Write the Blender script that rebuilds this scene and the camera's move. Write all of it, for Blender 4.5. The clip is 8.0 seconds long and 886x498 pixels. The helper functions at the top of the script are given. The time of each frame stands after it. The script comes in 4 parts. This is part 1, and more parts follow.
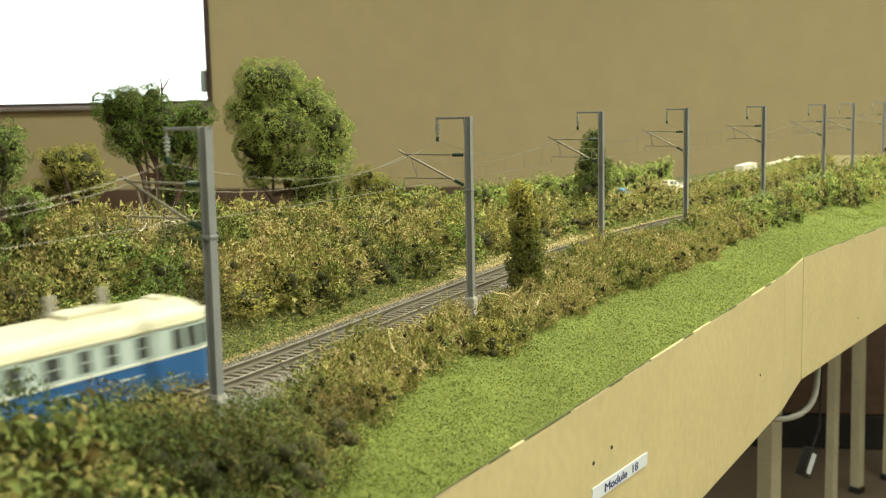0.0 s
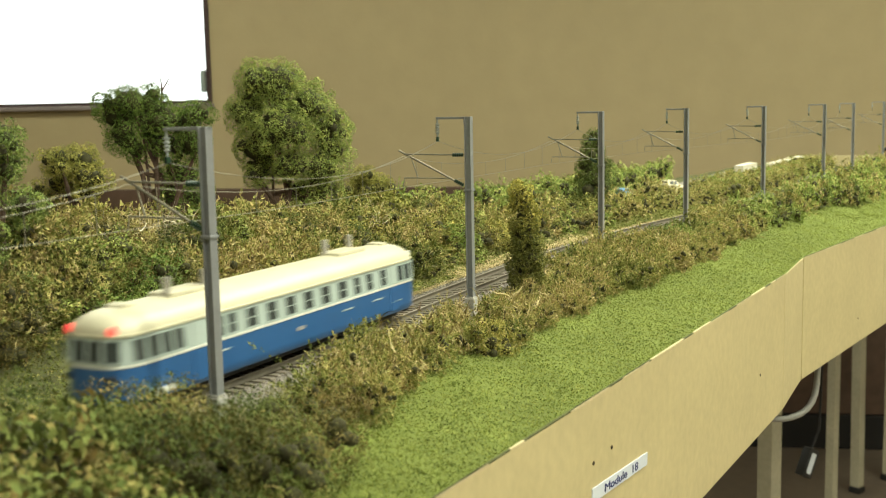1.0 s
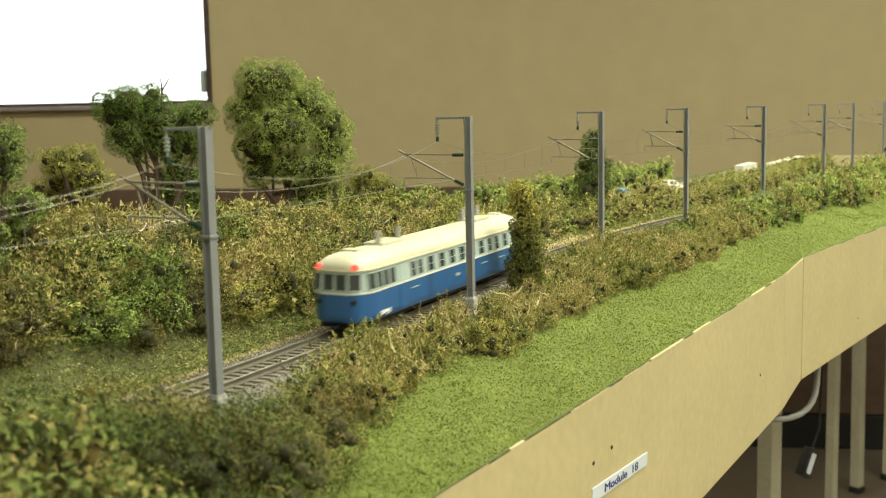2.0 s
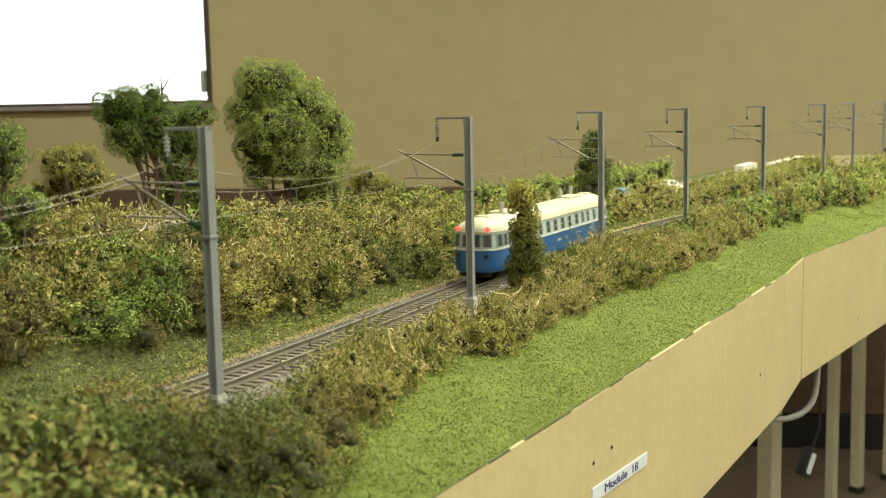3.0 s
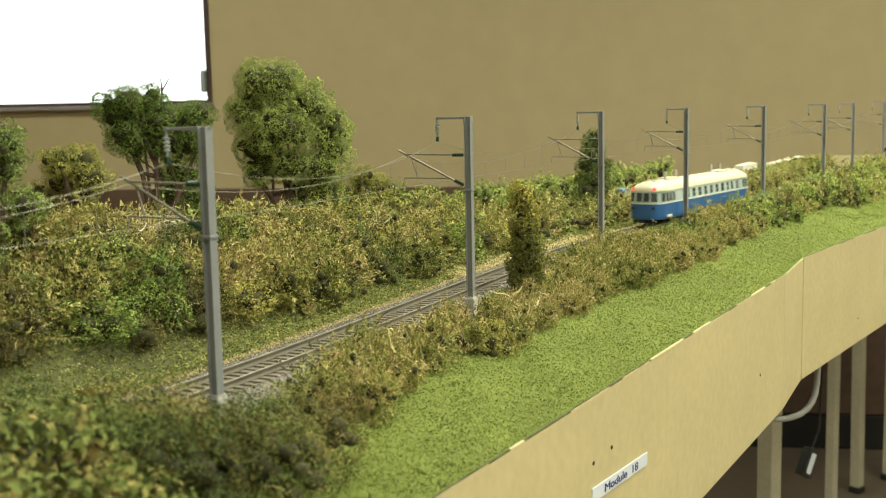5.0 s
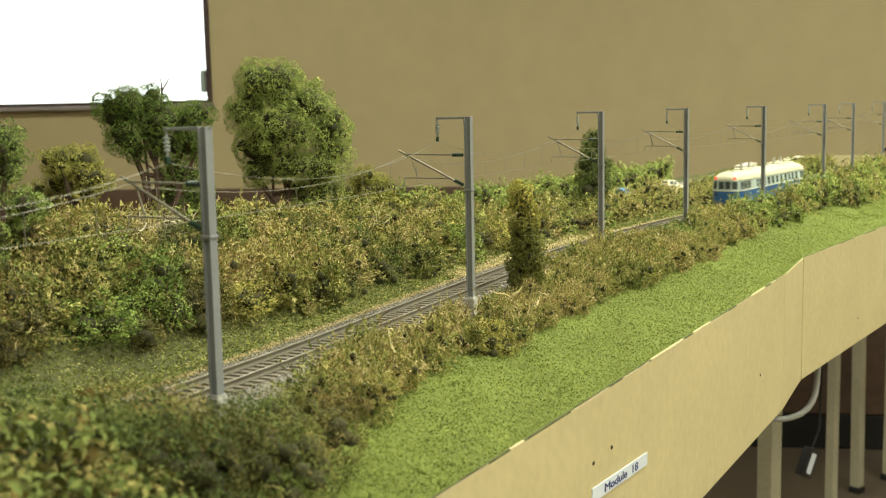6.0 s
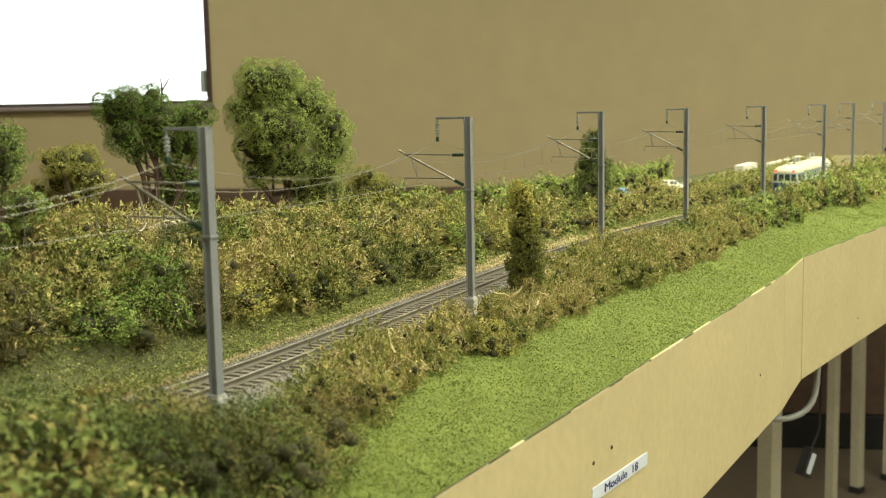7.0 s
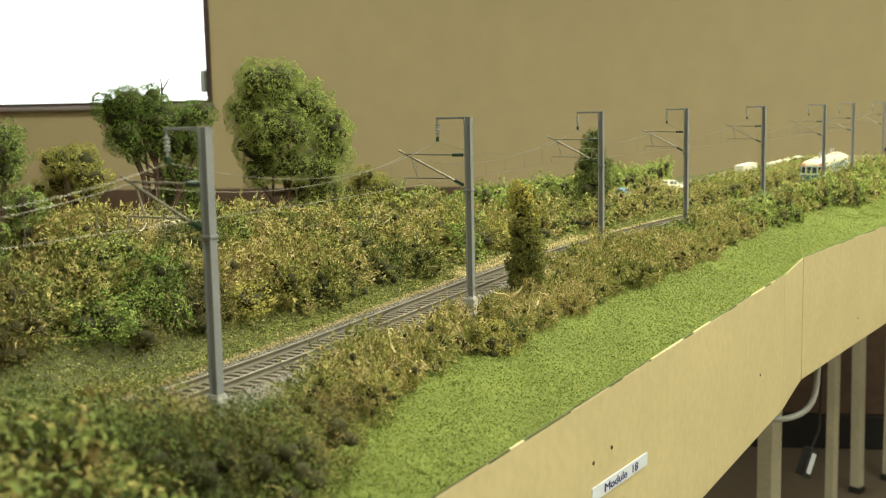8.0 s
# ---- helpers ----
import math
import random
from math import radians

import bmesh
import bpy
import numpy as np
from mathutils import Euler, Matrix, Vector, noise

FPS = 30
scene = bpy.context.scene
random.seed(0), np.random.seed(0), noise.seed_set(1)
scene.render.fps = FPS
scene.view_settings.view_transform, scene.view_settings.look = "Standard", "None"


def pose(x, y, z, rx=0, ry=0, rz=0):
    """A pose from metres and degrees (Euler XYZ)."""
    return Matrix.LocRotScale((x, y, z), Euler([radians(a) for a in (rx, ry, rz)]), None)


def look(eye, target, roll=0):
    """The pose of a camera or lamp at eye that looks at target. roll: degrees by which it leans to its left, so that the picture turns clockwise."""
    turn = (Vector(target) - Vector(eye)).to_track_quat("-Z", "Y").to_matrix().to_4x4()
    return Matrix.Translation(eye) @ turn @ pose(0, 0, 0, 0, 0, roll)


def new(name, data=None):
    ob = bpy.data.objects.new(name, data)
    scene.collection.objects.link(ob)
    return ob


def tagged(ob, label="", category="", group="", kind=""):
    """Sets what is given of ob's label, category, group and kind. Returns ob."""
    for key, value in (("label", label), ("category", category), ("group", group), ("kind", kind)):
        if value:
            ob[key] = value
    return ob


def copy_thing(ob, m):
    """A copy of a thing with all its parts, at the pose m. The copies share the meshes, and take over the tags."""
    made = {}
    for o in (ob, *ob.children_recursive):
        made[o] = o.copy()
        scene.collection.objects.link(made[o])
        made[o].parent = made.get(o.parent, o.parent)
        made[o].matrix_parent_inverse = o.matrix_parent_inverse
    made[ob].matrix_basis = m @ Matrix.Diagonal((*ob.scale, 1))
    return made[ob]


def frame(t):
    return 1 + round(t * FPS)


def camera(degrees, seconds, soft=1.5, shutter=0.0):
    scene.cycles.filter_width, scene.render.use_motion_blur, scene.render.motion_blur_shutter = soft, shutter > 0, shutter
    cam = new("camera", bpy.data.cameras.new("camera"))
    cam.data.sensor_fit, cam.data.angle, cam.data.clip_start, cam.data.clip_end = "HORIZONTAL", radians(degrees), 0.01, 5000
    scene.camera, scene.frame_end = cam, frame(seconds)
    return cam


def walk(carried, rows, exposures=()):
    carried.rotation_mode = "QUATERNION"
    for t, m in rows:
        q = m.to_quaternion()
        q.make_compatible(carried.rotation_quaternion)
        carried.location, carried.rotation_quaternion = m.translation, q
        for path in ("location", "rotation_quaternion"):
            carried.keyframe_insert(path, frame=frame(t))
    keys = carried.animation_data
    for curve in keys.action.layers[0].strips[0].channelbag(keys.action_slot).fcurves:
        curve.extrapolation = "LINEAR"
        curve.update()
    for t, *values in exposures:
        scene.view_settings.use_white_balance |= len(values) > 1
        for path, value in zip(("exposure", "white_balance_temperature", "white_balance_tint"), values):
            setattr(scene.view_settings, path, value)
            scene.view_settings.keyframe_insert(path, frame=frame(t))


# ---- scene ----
cam = camera(43.39, 8.0, soft=1.05, shutter=0.9)
EYE = Vector((0.0, 0.0, 0.1188))
VIEW = look(EYE, EYE + Vector((0.0, math.cos(radians(7.266)), -math.sin(radians(7.266)))), -1.135)
# the lens is focused on the track, so the nearest bushes and the far wall are soft
cam.data.dof.use_dof = True
cam.data.dof.focus_distance, cam.data.dof.aperture_fstop = 0.74, 21.0
walk(cam, [(0.0, VIEW), (8.0, VIEW)], [(0.0, 0.0), (8.0, 0.0)])

# ---- light: unseen fluorescent ceiling panels at guessed places, a bright window, dim daylight ----
FLOOR_Z, CEIL_Z = -1.1, 1.65
LAMP_POWER = 32.0
world = bpy.data.worlds.new("world")
scene.world = world
world.use_nodes = True
_bg = world.node_tree.nodes["Background"]
_sky = world.node_tree.nodes.new("ShaderNodeTexSky")
_sky.sky_type, _sky.sun_disc = "NISHITA", False
_sky.sun_elevation, _sky.sun_rotation = radians(40), radians(200)
world.node_tree.links.new(_sky.outputs[0], _bg.inputs[0])
_bg.inputs[1].default_value = 0.1

# ---- materials ----
MATS = {}


def srgb(r, g, b):
    return tuple(((c / 255 + 0.055) / 1.055) ** 2.4 if c > 10 else c / 255 / 12.92 for c in (r, g, b))


def mat(name, col, rough=0.7, metal=0.0, var=0.12, scale=60.0, bump=0.0, bump_scale=400.0, emit=None, spec=0.4):
    """A plain surface with two scales of variation and fine relief."""
    m = bpy.data.materials.new(name)
    m.use_nodes = True
    nt = m.node_tree
    b = nt.nodes["Principled BSDF"]
    b.inputs["Roughness"].default_value, b.inputs["Metallic"].default_value = rough, metal
    b.inputs["Specular IOR Level"].default_value = spec
    co = nt.nodes.new("ShaderNodeTexCoord")
    n1, n2 = nt.nodes.new("ShaderNodeTexNoise"), nt.nodes.new("ShaderNodeTexNoise")
    n1.inputs["Scale"].default_value, n2.inputs["Scale"].default_value = scale, scale * 9
    n1.inputs["Detail"].default_value = 4
    add = nt.nodes.new("ShaderNodeMath")
    add.operation = "ADD"
    nt.links.new(co.outputs["Object"], n1.inputs["Vector"])
    nt.links.new(co.outputs["Object"], n2.inputs["Vector"])
    nt.links.new(n1.outputs["Fac"], add.inputs[0])
    nt.links.new(n2.outputs["Fac"], add.inputs[1])
    ramp = nt.nodes.new("ShaderNodeMapRange")
    ramp.inputs["From Min"].default_value, ramp.inputs["From Max"].default_value = 0.7, 1.3
    ramp.inputs["To Min"].default_value, ramp.inputs["To Max"].default_value = 1 - var, 1 + var
    nt.links.new(add.outputs[0], ramp.inputs["Value"])
    mul = nt.nodes.new("ShaderNodeVectorMath")
    mul.operation = "SCALE"
    mul.inputs[0].default_value = col
    nt.links.new(ramp.outputs[0], mul.inputs["Scale"])
    nt.links.new(mul.outputs[0], b.inputs["Base Color"])
    if bump:
        bn, bp = nt.nodes.new("ShaderNodeTexNoise"), nt.nodes.new("ShaderNodeBump")
        bn.inputs["Scale"].default_value, bn.inputs["Detail"].default_value = bump_scale, 6
        bp.inputs["Strength"].default_value, bp.inputs["Distance"].default_value = bump, 0.3 / bump_scale
        nt.links.new(co.outputs["Object"], bn.inputs["Vector"])
        nt.links.new(bn.outputs["Fac"], bp.inputs["Height"])
        nt.links.new(bp.outputs[0], b.inputs["Normal"])
    if emit:
        b.inputs["Emission Color"].default_value, b.inputs["Emission Strength"].default_value = (*emit[0], 1), emit[1]
    MATS[name] = m
    return m


def mat_islands(name, stops, rough=0.85, patch=0.0, patch_scale=18.0, spec=0.15, translucent=0.0, own=1.0):
    """Many small pieces, each with a colour of its own out of stops (place, colour); patch shifts the mix from place to place."""
    m = bpy.data.materials.new(name)
    m.use_nodes = True
    nt = m.node_tree
    b = nt.nodes["Principled BSDF"]
    b.inputs["Roughness"].default_value, b.inputs["Specular IOR Level"].default_value = rough, spec
    geo = nt.nodes.new("ShaderNodeNewGeometry")
    info = nt.nodes.new("ShaderNodeObjectInfo")
    noi = nt.nodes.new("ShaderNodeTexNoise")
    noi.inputs["Scale"].default_value = patch_scale
    nt.links.new(geo.outputs["Position"], noi.inputs["Vector"])
    a = nt.nodes.new("ShaderNodeMath")
    a.operation = "MULTIPLY_ADD"
    nt.links.new(noi.outputs["Fac"], a.inputs[0])
    a.inputs[1].default_value = patch * 2
    a.inputs[2].default_value = -patch * 1.35
    c = nt.nodes.new("ShaderNodeMath")
    c.operation = "MULTIPLY_ADD"
    nt.links.new(info.outputs["Random"], c.inputs[0])
    c.inputs[1].default_value = patch * 0.7
    nt.links.new(a.outputs[0], c.inputs[2])
    d = nt.nodes.new("ShaderNodeMath")
    d.operation = "ADD"
    d.use_clamp = True
    w = nt.nodes.new("ShaderNodeMath")
    w.operation = "MULTIPLY_ADD"
    w.inputs[1].default_value, w.inputs[2].default_value = own, 0.5 - own / 2
    nt.links.new(geo.outputs["Random Per Island"], w.inputs[0])
    nt.links.new(w.outputs[0], d.inputs[0])
    nt.links.new(c.outputs[0], d.inputs[1])
    ramp = nt.nodes.new("ShaderNodeValToRGB")
    el = ramp.color_ramp.elements
    el[0].position, el[0].color = stops[0][0], (*stops[0][1], 1)
    el[1].position, el[1].color = stops[-1][0], (*stops[-1][1], 1)
    for pos, col in stops[1:-1]:
        e = el.new(pos)
        e.color = (*col, 1)
    nt.links.new(d.outputs[0], ramp.inputs["Fac"])
    nt.links.new(ramp.outputs["Color"], b.inputs["Base Color"])
    if translucent:
        t, mix = nt.nodes.new("ShaderNodeBsdfTranslucent"), nt.nodes.new("ShaderNodeMixShader")
        mix.inputs[0].default_value = translucent
        nt.links.new(ramp.outputs["Color"], t.inputs["Color"])
        nt.links.new(b.outputs[0], mix.inputs[1])
        nt.links.new(t.outputs[0], mix.inputs[2])
        nt.links.new(mix.outputs[0], nt.nodes["Material Output"].inputs["Surface"])
    MATS[name] = m
    return m


mat("wall_paint", (0.378, 0.308, 0.173), 0.75, var=0.045, scale=1.2, bump=0.12, bump_scale=60)
mat("wainscot_wood", (0.088, 0.054, 0.038), 0.5, var=0.25, scale=3)
mat("plinth_black", (0.010, 0.009, 0.009), 0.6, scale=4)
mat("ceiling_white", (0.78, 0.76, 0.72), 0.9, var=0.03, scale=2)
mat("floor_lino", (0.135, 0.105, 0.078), 0.45, var=0.12, scale=5)
mat("window_frame_dark", (0.055, 0.032, 0.03), 0.45, scale=8)
mat("window_ledge_grey", (0.24, 0.20, 0.19), 0.5, scale=8)
mat("catch_metal", (0.35, 0.42, 0.40), 0.4, metal=0.4, scale=20)
mat("lamp_glow", (0.9, 0.9, 0.85), 0.5, emit=((0.96, 0.975, 0.78), 3.0))
mat("outside_sky", (0.8, 0.85, 0.9), 1.0, emit=((0.93, 1.0, 0.99), 1.7))
mat("plywood", (0.505, 0.425, 0.230), 0.5, var=0.085, scale=16, bump=0.06, bump_scale=150)
mat("plywood_edge", (0.60, 0.51, 0.30), 0.8, var=0.2, scale=60)
mat("leg_wood", (0.44, 0.41, 0.30), 0.6, var=0.1, scale=12)
mat("label_white", (0.62, 0.66, 0.72), 0.35, var=0.03)
mat("label_ink", (0.02, 0.03, 0.13), 0.5)
mat("screw_dark", (0.05, 0.035, 0.02), 0.5, metal=0.5)
mat("soil", (0.080, 0.084, 0.029), 0.95, var=0.35, scale=45, bump=0.6, bump_scale=500)
mat("turf_base", (0.15, 0.185, 0.038), 0.95, var=0.25, scale=30, bump=0.8, bump_scale=700)
mat("road_grey", (0.34, 0.32, 0.28), 0.9, var=0.1, scale=30, bump=0.3, bump_scale=600)
mat("ballast_bed", (0.20, 0.18, 0.155), 0.95, var=0.3, scale=200, bump=0.8, bump_scale=900)
mat("rail_brown", (0.150, 0.134, 0.100), 0.55, metal=0.3, var=0.2, scale=150)
mat("rail_head", (0.30, 0.27, 0.23), 0.35, metal=0.8, var=0.1, scale=150)
mat("sleeper_wood", (0.175, 0.152, 0.115), 0.85, var=0.25, scale=250, bump=0.4, bump_scale=900)
mat("mast_grey", (0.26, 0.27, 0.28), 0.5, metal=0.25, var=0.08, scale=90)
mat("foot_grey", (0.38, 0.37, 0.34), 0.8, var=0.15, scale=200, bump=0.3, bump_scale=800)
mat("wire_metal", (0.25, 0.235, 0.185), 0.45, metal=0.5)
mat("insulator_glass", (0.34, 0.37, 0.36), 0.15, scale=100)
mat("insulator_green", (0.02, 0.05, 0.03), 0.3, scale=100)
mat("coach_blue", (0.036, 0.122, 0.31), 0.32, var=0.05, scale=80)
mat("coach_pale", (0.45, 0.53, 0.50), 0.35, var=0.04, scale=80)
mat("coach_stripe", (0.74, 0.76, 0.70), 0.35, var=0.03)
mat("coach_cream", (0.60, 0.57, 0.42), 0.4, var=0.05, scale=60)
mat("coach_dark", (0.018, 0.017, 0.016), 0.6)
mat("coach_glass", (0.05, 0.06, 0.06), 0.08, var=0.02, spec=0.7)
mat("coach_grey", (0.42, 0.40, 0.36), 0.5)
mat("tail_red", (0.8, 0.05, 0.04), 0.3, emit=((1.0, 0.12, 0.09), 1.1))
mat("lamp_glass", (0.75, 0.75, 0.7), 0.1)
mat("wheel_steel", (0.12, 0.11, 0.10), 0.4, metal=0.8)
mat("bark", (0.115, 0.074, 0.055), 0.95, var=0.35, scale=300, bump=0.6, bump_scale=700)
# bush hearts: the dark colour stands in for shade deep between the leaves
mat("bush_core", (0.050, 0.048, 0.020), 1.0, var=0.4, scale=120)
mat("car_cream", (0.72, 0.66, 0.45), 0.25, var=0.03)
mat("car_blue", (0.14, 0.30, 0.48), 0.25, var=0.03)
mat("foam_white", (0.70, 0.66, 0.55), 0.8, var=0.06, scale=20)
mat("wagon_brown", (0.055, 0.026, 0.022), 0.6, var=0.2)
mat("hose_grey", (0.40, 0.40, 0.38), 0.3, var=0.1, scale=80)
mat("tool_black", (0.02, 0.02, 0.02), 0.5)
OLIVE = [(0.0, (0.075, 0.092, 0.026)), (0.25, (0.185, 0.215, 0.055)), (0.48, (0.335, 0.335, 0.098)), (0.66, (0.50, 0.435, 0.165)), (0.82, (0.30, 0.215, 0.085)), (1.0, (0.68, 0.58, 0.31))]
BROWN = [(0.0, (0.055, 0.060, 0.019)), (0.4, (0.125, 0.118, 0.034)), (0.75, (0.24, 0.185, 0.060)), (1.0, (0.37, 0.27, 0.10))]
FIR = [(0.0, (0.050, 0.072, 0.022)), (0.5, (0.10, 0.135, 0.036)), (1.0, (0.20, 0.235, 0.062))]
GREEN = [(0.0, (0.080, 0.125, 0.030)), (0.35, (0.17, 0.25, 0.055)), (0.7, (0.28, 0.36, 0.085)), (1.0, (0.46, 0.46, 0.15))]
TREE = [(0.0, (0.090, 0.130, 0.040)), (0.35, (0.175, 0.240, 0.066)), (0.65, (0.30, 0.365, 0.095)), (0.88, (0.45, 0.49, 0.13)), (1.0, (0.62, 0.58, 0.17))]
YELLOW = [(0.0, (0.100, 0.115, 0.028)), (0.35, (0.23, 0.24, 0.060)), (0.7, (0.41, 0.38, 0.095)), (1.0, (0.61, 0.52, 0.15))]
IVY = [(0.0, (0.065, 0.078, 0.024)), (0.4, (0.17, 0.185, 0.05)), (0.75, (0.35, 0.335, 0.085)), (1.0, (0.62, 0.53, 0.14))]
DARK = [(0.0, (0.050, 0.074, 0.021)), (0.4, (0.098, 0.132, 0.034)), (0.72, (0.165, 0.190, 0.050)), (1.0, (0.34, 0.255, 0.095))]
mat_islands("leaf_dark", DARK, patch=0.9, patch_scale=75, translucent=0.04, own=0.25)
mat_islands("leaf_brown", BROWN, patch=0.8, patch_scale=90, translucent=0.04, own=0.3)
mat_islands("leaf_fir", FIR, patch=0.4, patch_scale=120, translucent=0.04, own=0.5)
mat_islands("leaf_olive", OLIVE, patch=0.9, patch_scale=170, translucent=0.05, own=0.32)
mat_islands("leaf_green", GREEN, patch=0.7, patch_scale=150, translucent=0.05, own=0.45)
mat_islands("leaf_tree", TREE, patch=0.6, patch_scale=190, translucent=0.04, own=0.38)
mat_islands("leaf_yellow", YELLOW, patch=0.6, patch_scale=150, translucent=0.05, own=0.5)
# brighter, yellower ivy colour that paints light on the columnar tree's top
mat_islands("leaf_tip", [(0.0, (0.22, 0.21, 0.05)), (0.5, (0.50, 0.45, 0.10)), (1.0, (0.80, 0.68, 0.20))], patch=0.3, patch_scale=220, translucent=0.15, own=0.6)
mat_islands("leaf_ivy", IVY, patch=0.2, patch_scale=60, translucent=0.15, own=0.6)
mat_islands("twig_tan", [(0.0, (0.11, 0.070, 0.032)), (0.3, (0.24, 0.195, 0.070)), (0.6, (0.42, 0.35, 0.14)), (1.0, (0.66, 0.57, 0.33))], patch=0.65, patch_scale=230, own=0.55)
mat_islands("dry_stalk", [(0.0, (0.30, 0.24, 0.13)), (0.6, (0.50, 0.43, 0.28)), (1.0, (0.72, 0.68, 0.56))])
mat_islands("turf_crumbs", own=0.6, stops=[(0.0, (0.105, 0.140, 0.028)), (0.35, (0.172, 0.216, 0.042)), (0.75, (0.285, 0.315, 0.075)), (1.0, (0.46, 0.44, 0.165))], patch=0.45, patch_scale=130)
mat_islands("bank_crumbs", own=0.6, stops=[(0.0, (0.075, 0.095, 0.024)), (0.4, (0.155, 0.185, 0.042)), (0.8, (0.26, 0.28, 0.072)), (1.0, (0.45, 0.41, 0.16))], patch=0.5, patch_scale=110)
mat_islands("stones", [(0.0, (0.10, 0.09, 0.08)), (0.4, (0.22, 0.195, 0.17)), (0.8, (0.33, 0.30, 0.26)), (1.0, (0.55, 0.50, 0.44))])
mat_islands("sand_grains", [(0.0, (0.22, 0.17, 0.08)), (0.5, (0.42, 0.33, 0.15)), (1.0, (0.60, 0.50, 0.28))])


# ---- mesh helpers ----
class Shape:
    """Collects plain pieces of one part."""

    def __init__(self):
        self.v, self.f, self.mi, self.slot = [], [], [], 0

    def add(self, verts, faces):
        n = len(self.v)
        self.v += [tuple(p) for p in verts]
        self.f += [tuple(i + n for i in f) for f in faces]
        self.mi += [self.slot] * len(faces)
        return self

    def box(self, x0, x1, y0, y1, z0, z1, m=None, bevel=0.0):
        bm = bmesh.new()
        bmesh.ops.create_cube(bm, size=1.0)
        for v in bm.verts:
            v.co = Vector((x0 + (v.co.x + 0.5) * (x1 - x0), y0 + (v.co.y + 0.5) * (y1 - y0), z0 + (v.co.z + 0.5) * (z1 - z0)))
        if bevel:
            bmesh.ops.bevel(bm, geom=bm.edges[:], offset=bevel, segments=2, affect="EDGES", profile=0.6)
        bm.verts.index_update()
        vs = [(m @ v.co if m else v.co.copy()) for v in bm.verts]
        fs = [[v.index for v in f.verts] for f in bm.faces]
        bm.free()
        return self.add(vs, fs)

    def tube(self, path, radius, sides=8, cap=True):
        path = [Vector(p) for p in path]
        radii = radius if isinstance(radius, (list, tuple)) else [radius] * len(path)
        vs, fs = [], []
        a = None
        for i, p in enumerate(path):
            d = (path[min(i + 1, len(path) - 1)] - path[max(i - 1, 0)]).normalized()
            if a is None:
                a = d.cross(Vector((0, 0, 1)) if abs(d.z) < 0.9 else Vector((1, 0, 0))).normalized()
            else:
                a = (a - d * a.dot(d)).normalized()
            b = d.cross(a)
            for k in range(sides):
                t = 2 * math.pi * k / sides
                vs.append(p + radii[i] * (a * math.cos(t) + b * math.sin(t)))
        for i in range(len(path) - 1):
            for k in range(sides):
                k2 = (k + 1) % sides
                fs.append((i * sides + k, i * sides + k2, (i + 1) * sides + k2, (i + 1) * sides + k))
        if cap:
            fs.append(tuple(range(sides))[::-1])
            fs.append(tuple((len(path) - 1) * sides + k for k in range(sides)))
        return self.add(vs, fs)

    def lathe(self, profile, base, axis="Z", sides=14):
        """profile: (radius, height) from base along an axis."""
        vs, fs = [], []
        for r, hgt in profile:
            for k in range(sides):
                t = 2 * math.pi * k / sides
                c, s = r * math.cos(t), r * math.sin(t)
                q = {"Z": (c, s, hgt), "Y": (c, hgt, s), "X": (hgt, c, s)}[axis]
                vs.append((base[0] + q[0], base[1] + q[1], base[2] + q[2]))
        for i in range(len(profile) - 1):
            for k in range(sides):
                k2 = (k + 1) % sides
                fs.append((i * sides + k, i * sides + k2, (i + 1) * sides + k2, (i + 1) * sides + k))
        fs.append(tuple(range(sides))[::-1])
        fs.append(tuple((len(profile) - 1) * sides + k for k in range(sides)))
        return self.add(vs, fs)

    def mesh(self, name, *mats, smooth=False):
        me = bpy.data.meshes.new(name)
        me.from_pydata(self.v, [], self.f)
        for m in mats:
            me.materials.append(MATS[m])
        me.polygons.foreach_set("material_index", self.mi)
        bm = bmesh.new()
        bm.from_mesh(me)
        bmesh.ops.recalc_face_normals(bm, faces=bm.faces)
        bm.to_mesh(me)
        bm.free()
        if smooth:
            me.shade_smooth()
            me.set_sharp_from_angle(angle=radians(40))
        return me


def part(name, shape, material, parent=None, label="", smooth=False, at=None):
    """Links a Shape (or a ready mesh) as one mesh object under a thing or part."""
    me = shape if isinstance(shape, bpy.types.Mesh) else shape.mesh(name, *([material] if isinstance(material, str) else material), smooth=smooth)
    ob = new(name, me)
    if parent:
        ob.parent = parent
    if at:
        ob.matrix_basis = at
    if label:
        ob["label"] = label
    return ob


def thing(name, label, category, m=None, group="", kind=""):
    ob = new(name)
    ob.empty_display_size = 0.01
    if m:
        ob.matrix_basis = m
    return tagged(ob, label, category, group, kind)


def fast_mesh(name, verts, faces, material, smooth=False):
    """verts (n, 3) and faces (m, k) as arrays."""
    me = bpy.data.meshes.new(name)
    nf, k = faces.shape
    me.vertices.add(len(verts))
    me.vertices.foreach_set("co", np.ascontiguousarray(verts, dtype=np.float32).ravel())
    me.loops.add(nf * k)
    me.loops.foreach_set("vertex_index", faces.astype(np.int32).ravel())
    me.polygons.add(nf)
    me.polygons.foreach_set("loop_start", np.arange(0, nf * k, k, dtype=np.int32))
    me.polygons.foreach_set("loop_total", np.full(nf, k, dtype=np.int32))
    if smooth:
        me.polygons.foreach_set("use_smooth", np.ones(nf, dtype=bool))
    me.update(calc_edges=True)
    me.validate()
    me.materials.append(MATS[material])
    return me


# ---- the plan: the track's line, distances along it (s) and across it (off, + to the aisle) ----
DS = 0.005
S_ALL = np.arange(-1.0, 3.4001, DS)


